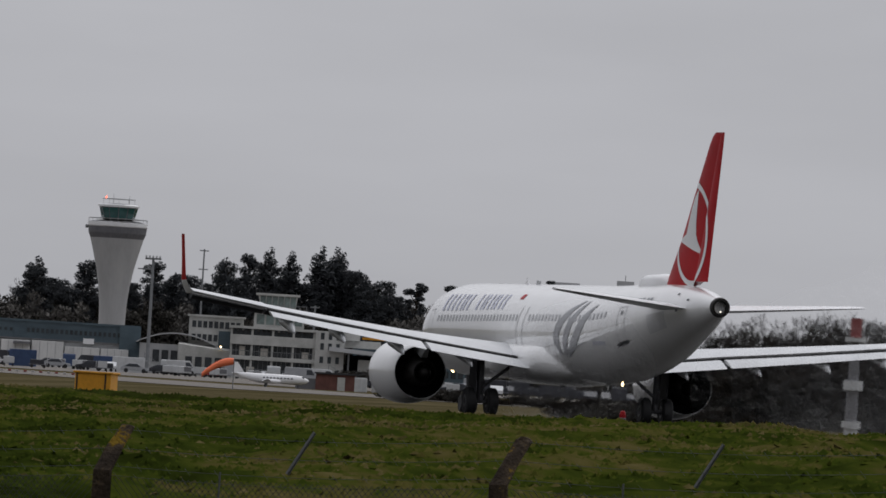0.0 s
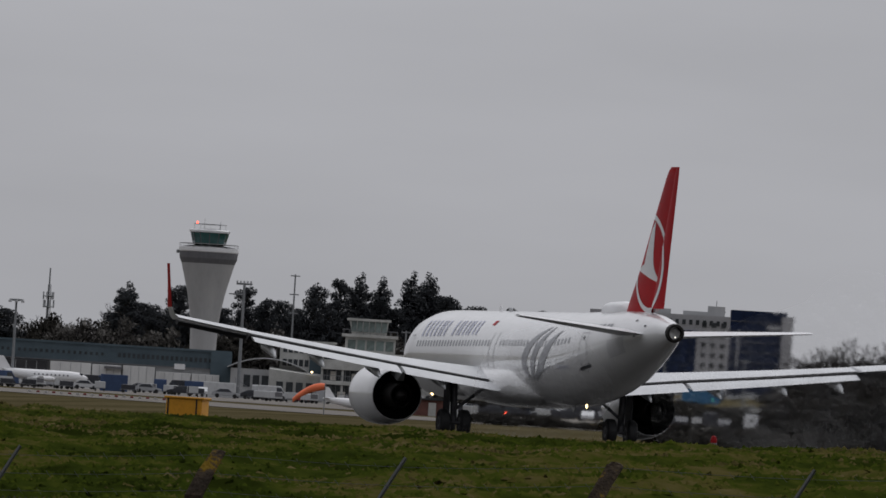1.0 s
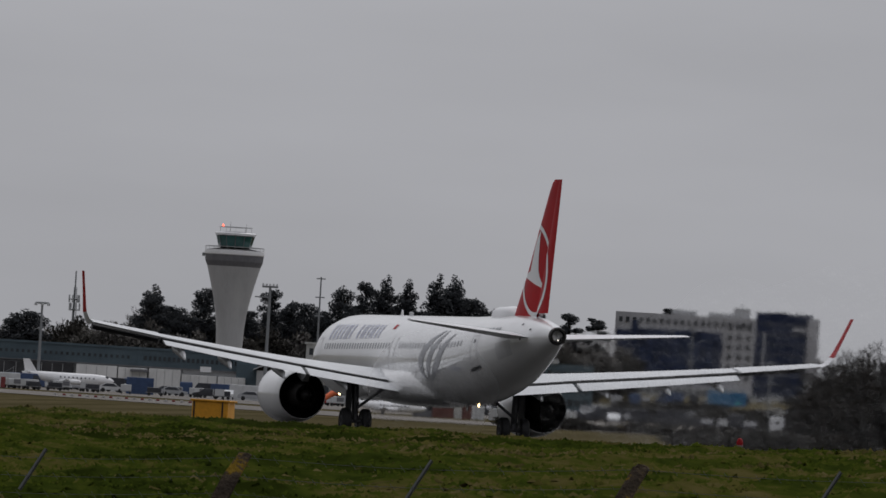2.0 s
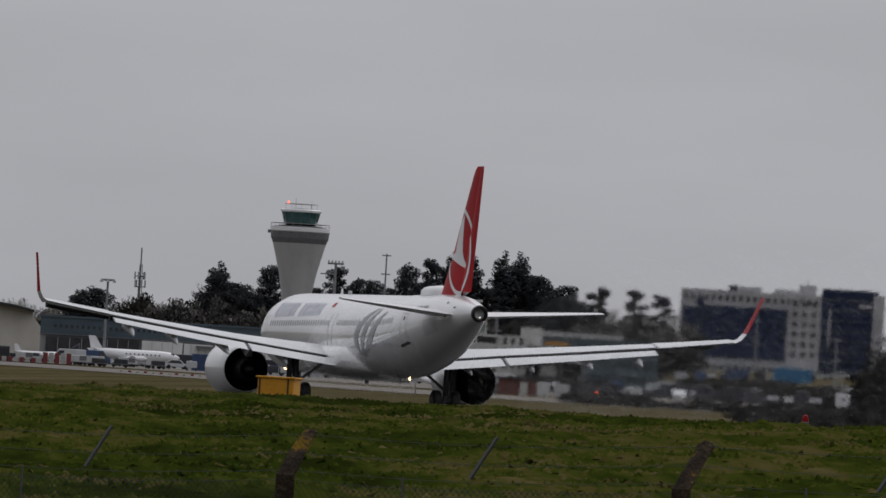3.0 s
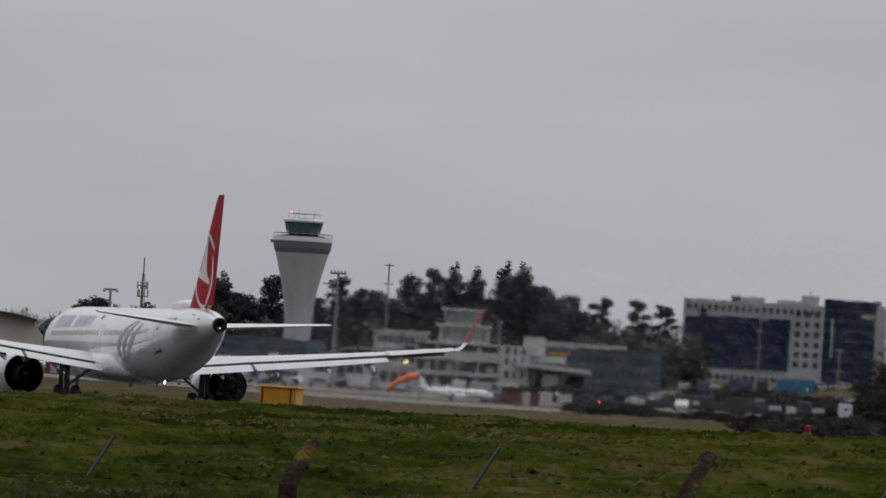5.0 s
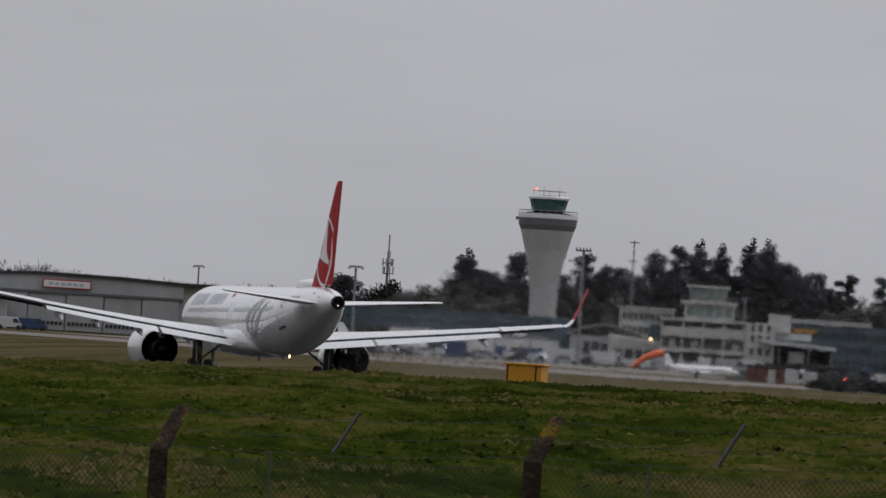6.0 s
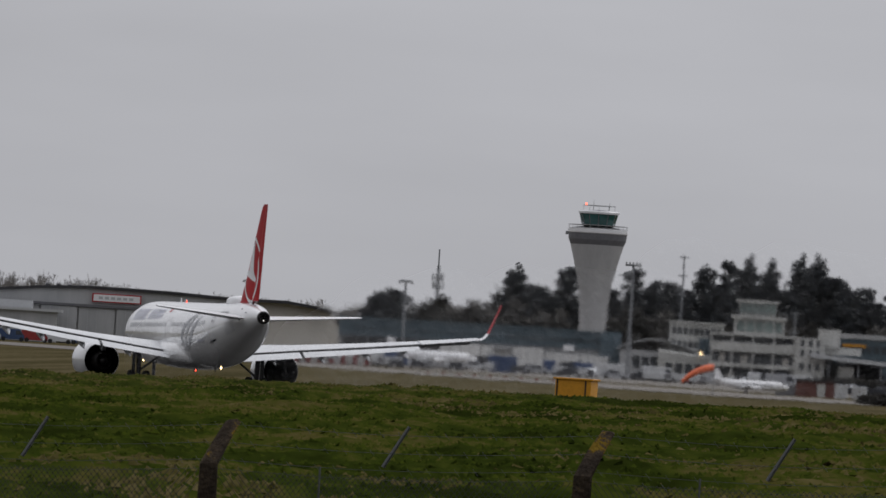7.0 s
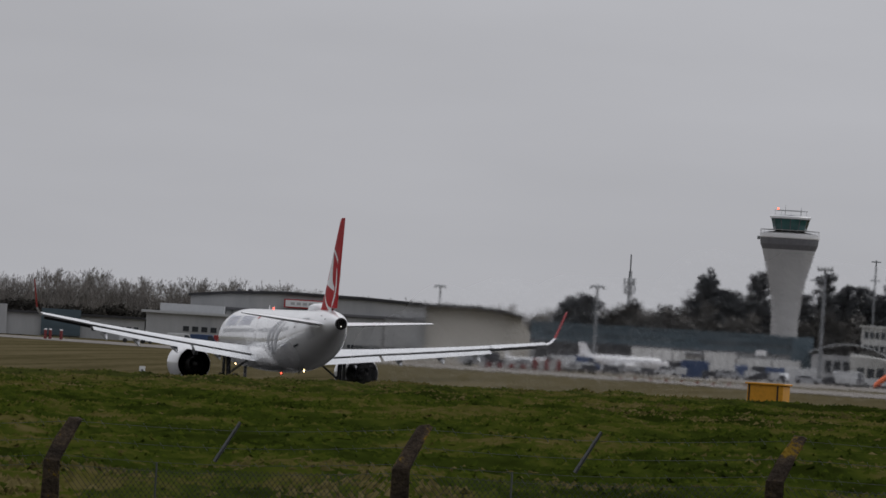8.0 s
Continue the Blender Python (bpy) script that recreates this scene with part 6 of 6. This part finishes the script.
# ---- grass ----
M_BLADES = surface("grass_blades", [(0.38, (0.013, 0.019, 0.003)), (0.47, (0.025, 0.036, 0.005)), (0.53, (0.036, 0.047, 0.006)), (0.61, (0.066, 0.060, 0.016))],
                   0.22, 0.95, fine=0.4, stretch=(0.25, 1, 1), gloss=0.0, random_tint=0.12)
M_DEAD = surface("dead_grass", [(0.34, (0.040, 0.036, 0.012)), (0.5, (0.066, 0.056, 0.020)), (0.66, (0.10, 0.082, 0.036))], 0.3, 0.95, fine=0.4, gloss=0.0, random_tint=0.16)


dry_strip(M_BLADES)


def clumps(name, label, seed, n, pick, height, radius, mat):
    """Low tufts, each a leaning five-sided clump, over the near strip, where pick() lets them grow."""
    rng = np.random.default_rng(seed)
    a = np.radians(rng.uniform(-17.4, -6.6, n))
    d = np.sqrt(rng.uniform(105.0 ** 2, 440.0 ** 2, n))
    xs, ys = d * np.cos(a), d * np.sin(a)
    pts, tris, ups = [], [], []
    for x, y in zip(xs.tolist(), ys.tolist()):
        if not -66 < y < -10:
            continue
        k0 = pick(x, y)
        if rng.random() > k0:
            continue
        z = rough_ground(x, y) - 0.02
        h = height * rng.uniform(0.4, 1.4) * (0.5 + 0.9 * k0)
        r = radius * rng.uniform(0.5, 1.5)
        k = len(pts)
        turn = rng.uniform(0, 6.283)
        for i in range(5):
            ang = turn + i * 1.2566
            rr = r * rng.uniform(0.6, 1.3)
            pts.append((x + math.cos(ang) * rr, y + math.sin(ang) * rr, z))
            ups.append((math.cos(ang) * 0.35, math.sin(ang) * 0.35, 1.0))
        pts.append((x + rng.normal(0, 0.5) * r, y + rng.normal(0, 0.5) * r, z + 0.02 + h))
        ups.append((0, 0, 1.0))
        tris += [(k + i, k + (i + 1) % 5, k + 5) for i in range(5)]
    me = bpy.data.meshes.new(name)
    me.from_pydata(pts, [], tris)
    me.materials.append(mat)
    for p in me.polygons:
        p.use_smooth = True
    me.normals_split_custom_set_from_vertices([tuple(Vector(u).normalized()) for u in ups])
    tagged(new(name, me), label, "grass", kind="stuff")


def lush(x, y):
    return 0.55 + 0.5 * noise.noise((x * 0.12, y * 0.3, 2))


def withered(x, y):
    patch = noise.noise((x * 0.02, y * 0.10, 21)) + 0.35 * smooth(34, 62, -y) + 0.25 * smooth(280, 420, x)
    clump = noise.noise((x * 0.16, y * 0.55, 31))
    return min(1.0, max(0.0, (patch + 0.02) * 2.4)) * min(1.0, max(0.0, 0.2 + clump * 2.2))


clumps("grass", "short damp green winter turf", 3, 330000, lush, 0.045, 0.07, M_BLADES)
clumps("dead_grass", "tan withered tufts in damp turf", 8, 300000, withered, 0.055, 0.085, M_DEAD)


# ---- spray and exhaust mist thrown up behind the engines ----
M_MIST = plain("grey_spray", (0.40, 0.39, 0.38), 1.0, 0.05, gloss=0.0)


def build_spray():
    rng = np.random.default_rng(12)
    pts, tris = [], []
    for side in (1, -1):
        n = 15000 if side > 0 else 42000
        back = rng.gamma(2.0, 4.0 if side > 0 else 8.0, n)
        for b in back.tolist():
            if b > (14 if side > 0 else 70):
                continue
            x = (-13.0 if side > 0 else -12.0) - b
            swirl = 0.5 + 0.5 * noise.noise((x * 0.22, side * 4.0, 1.0))
            y = side * 5.7 + rng.normal(0, 0.7 + 0.045 * b)
            z = 0.1 + abs(rng.normal(0, 0.2 if side > 0 else 0.4 + 0.03 * b)) * (0.5 + swirl)
            if rng.random() > 0.25 + 0.9 * (0.5 + noise.noise((x * 0.5, y * 0.6, z * 0.9))):
                continue
            v = rng.normal(0, 1, (3, 3)) * rng.uniform(0.004, 0.008)
            k = len(pts)
            for q in v:
                pts.append((x + q[0], y + q[1], z + q[2]))
            tris.append((k, k + 1, k + 2))
    me = bpy.data.meshes.new("spray")
    me.from_pydata(pts, [], tris)
    me.materials.append(M_MIST)
    return tagged(new("spray", me), "thin grey spray blown up behind jet engines", "spray", kind="stuff")


spray = build_spray()


# ---- hot exhaust air: refracting sheets, turned to face the camera, which bend the light behind them ----
def hot_air():
    m = bpy.data.materials.new("hot_air")
    m.use_nodes = True
    nt = m.node_tree
    nt.nodes.clear()
    out = nt.nodes.new("ShaderNodeOutputMaterial")
    b = nt.nodes.new("ShaderNodeBsdfRefraction")
    b.inputs["IOR"].default_value = HEAT_IOR
    b.inputs["Roughness"].default_value = 0.7
    tc = nt.nodes.new("ShaderNodeTexCoord")
    n = nt.nodes.new("ShaderNodeTexNoise")
    n.inputs["Scale"].default_value = 1.3
    n.inputs["Detail"].default_value = 3
    bp = nt.nodes.new("ShaderNodeBump")
    bp.inputs["Distance"].default_value = 0.22
    nt.links.new(tc.outputs["Object"], n.inputs["Vector"])
    nt.links.new(n.outputs[0], bp.inputs["Height"])
    nt.links.new(bp.outputs[0], b.inputs["Normal"])
    nt.links.new(b.outputs[0], out.inputs["Surface"])
    return m


HEAT_IOR = 1.0003


def build_heat():
    rng = random.Random(17)
    bm = bmesh.new()
    for side in (1, -1):
        # sheets are placed and sized to fit the camera's view, clear of the gear
        for b in ((23,) if side > 0 else (9, 17, 25, 34, 45, 58, 74, 94, 120, 150)):
            r = 2.8 if side > 0 else (2.2 + 0.085 * b if b < 44 else 5.9 + 0.02 * (b - 50))
            turn = pose(-b, side * 5.72, 0, 0, 0, -13.0)
            seed = rng.uniform(0, 50)
            ring = []
            for k in range(40):
                a = 2 * math.pi * k / 40
                q = r * (1 + 0.22 * noise.noise((math.cos(a) * 1.6, math.sin(a) * 1.6, seed)))
                ring.append(bm.verts.new(turn @ Vector((0, q * math.cos(a), max(0.12, 1.9 + q * 1.05 * math.sin(a))))))
            bm.faces.new(ring)
    me = bpy.data.meshes.new("heat_haze")
    bm.to_mesh(me)
    bm.free()
    me.materials.append(hot_air())
    return tagged(new("heat_haze", me), "shimmering hot air streaming behind jet engines", "heat haze", kind="stuff")


heat = build_heat()


# ---- what moves ----
def motions():
    # seconds and distance run along the runway
    run = ((0.0, 383.5), (0.5, 393.6), (1.0, 404.3), (1.7, 421.0), (2.4, 439.4), (3.0, 456.3), (3.5, 470.8), (4.0, 485.8), (4.65, 505.9), (5.3, 527.8), (6.0, 552.9), (6.5, 572.2), (7.0, 593.0), (7.5, 614.0), (8.0, 635.4))
    rows_ = [(t, pose(s, -100.67, 3.645 - 0.00853 * s, 0, -0.15, 0)) for t, s in run]
    walk(airliner, rows_)
    walk(spray, rows_)
    walk(heat, rows_)
    # the added shrouds turn once in 1.1 s, their slots facing the camera at 2.5 s
    for ob, x, z, up in beacons:
        walk(ob, [(0.2 * k, beacon_pose(x, z, up, (0.2 * k - 2.5) / 1.1 * 360 - 14)) for k in range(41)])


motions()
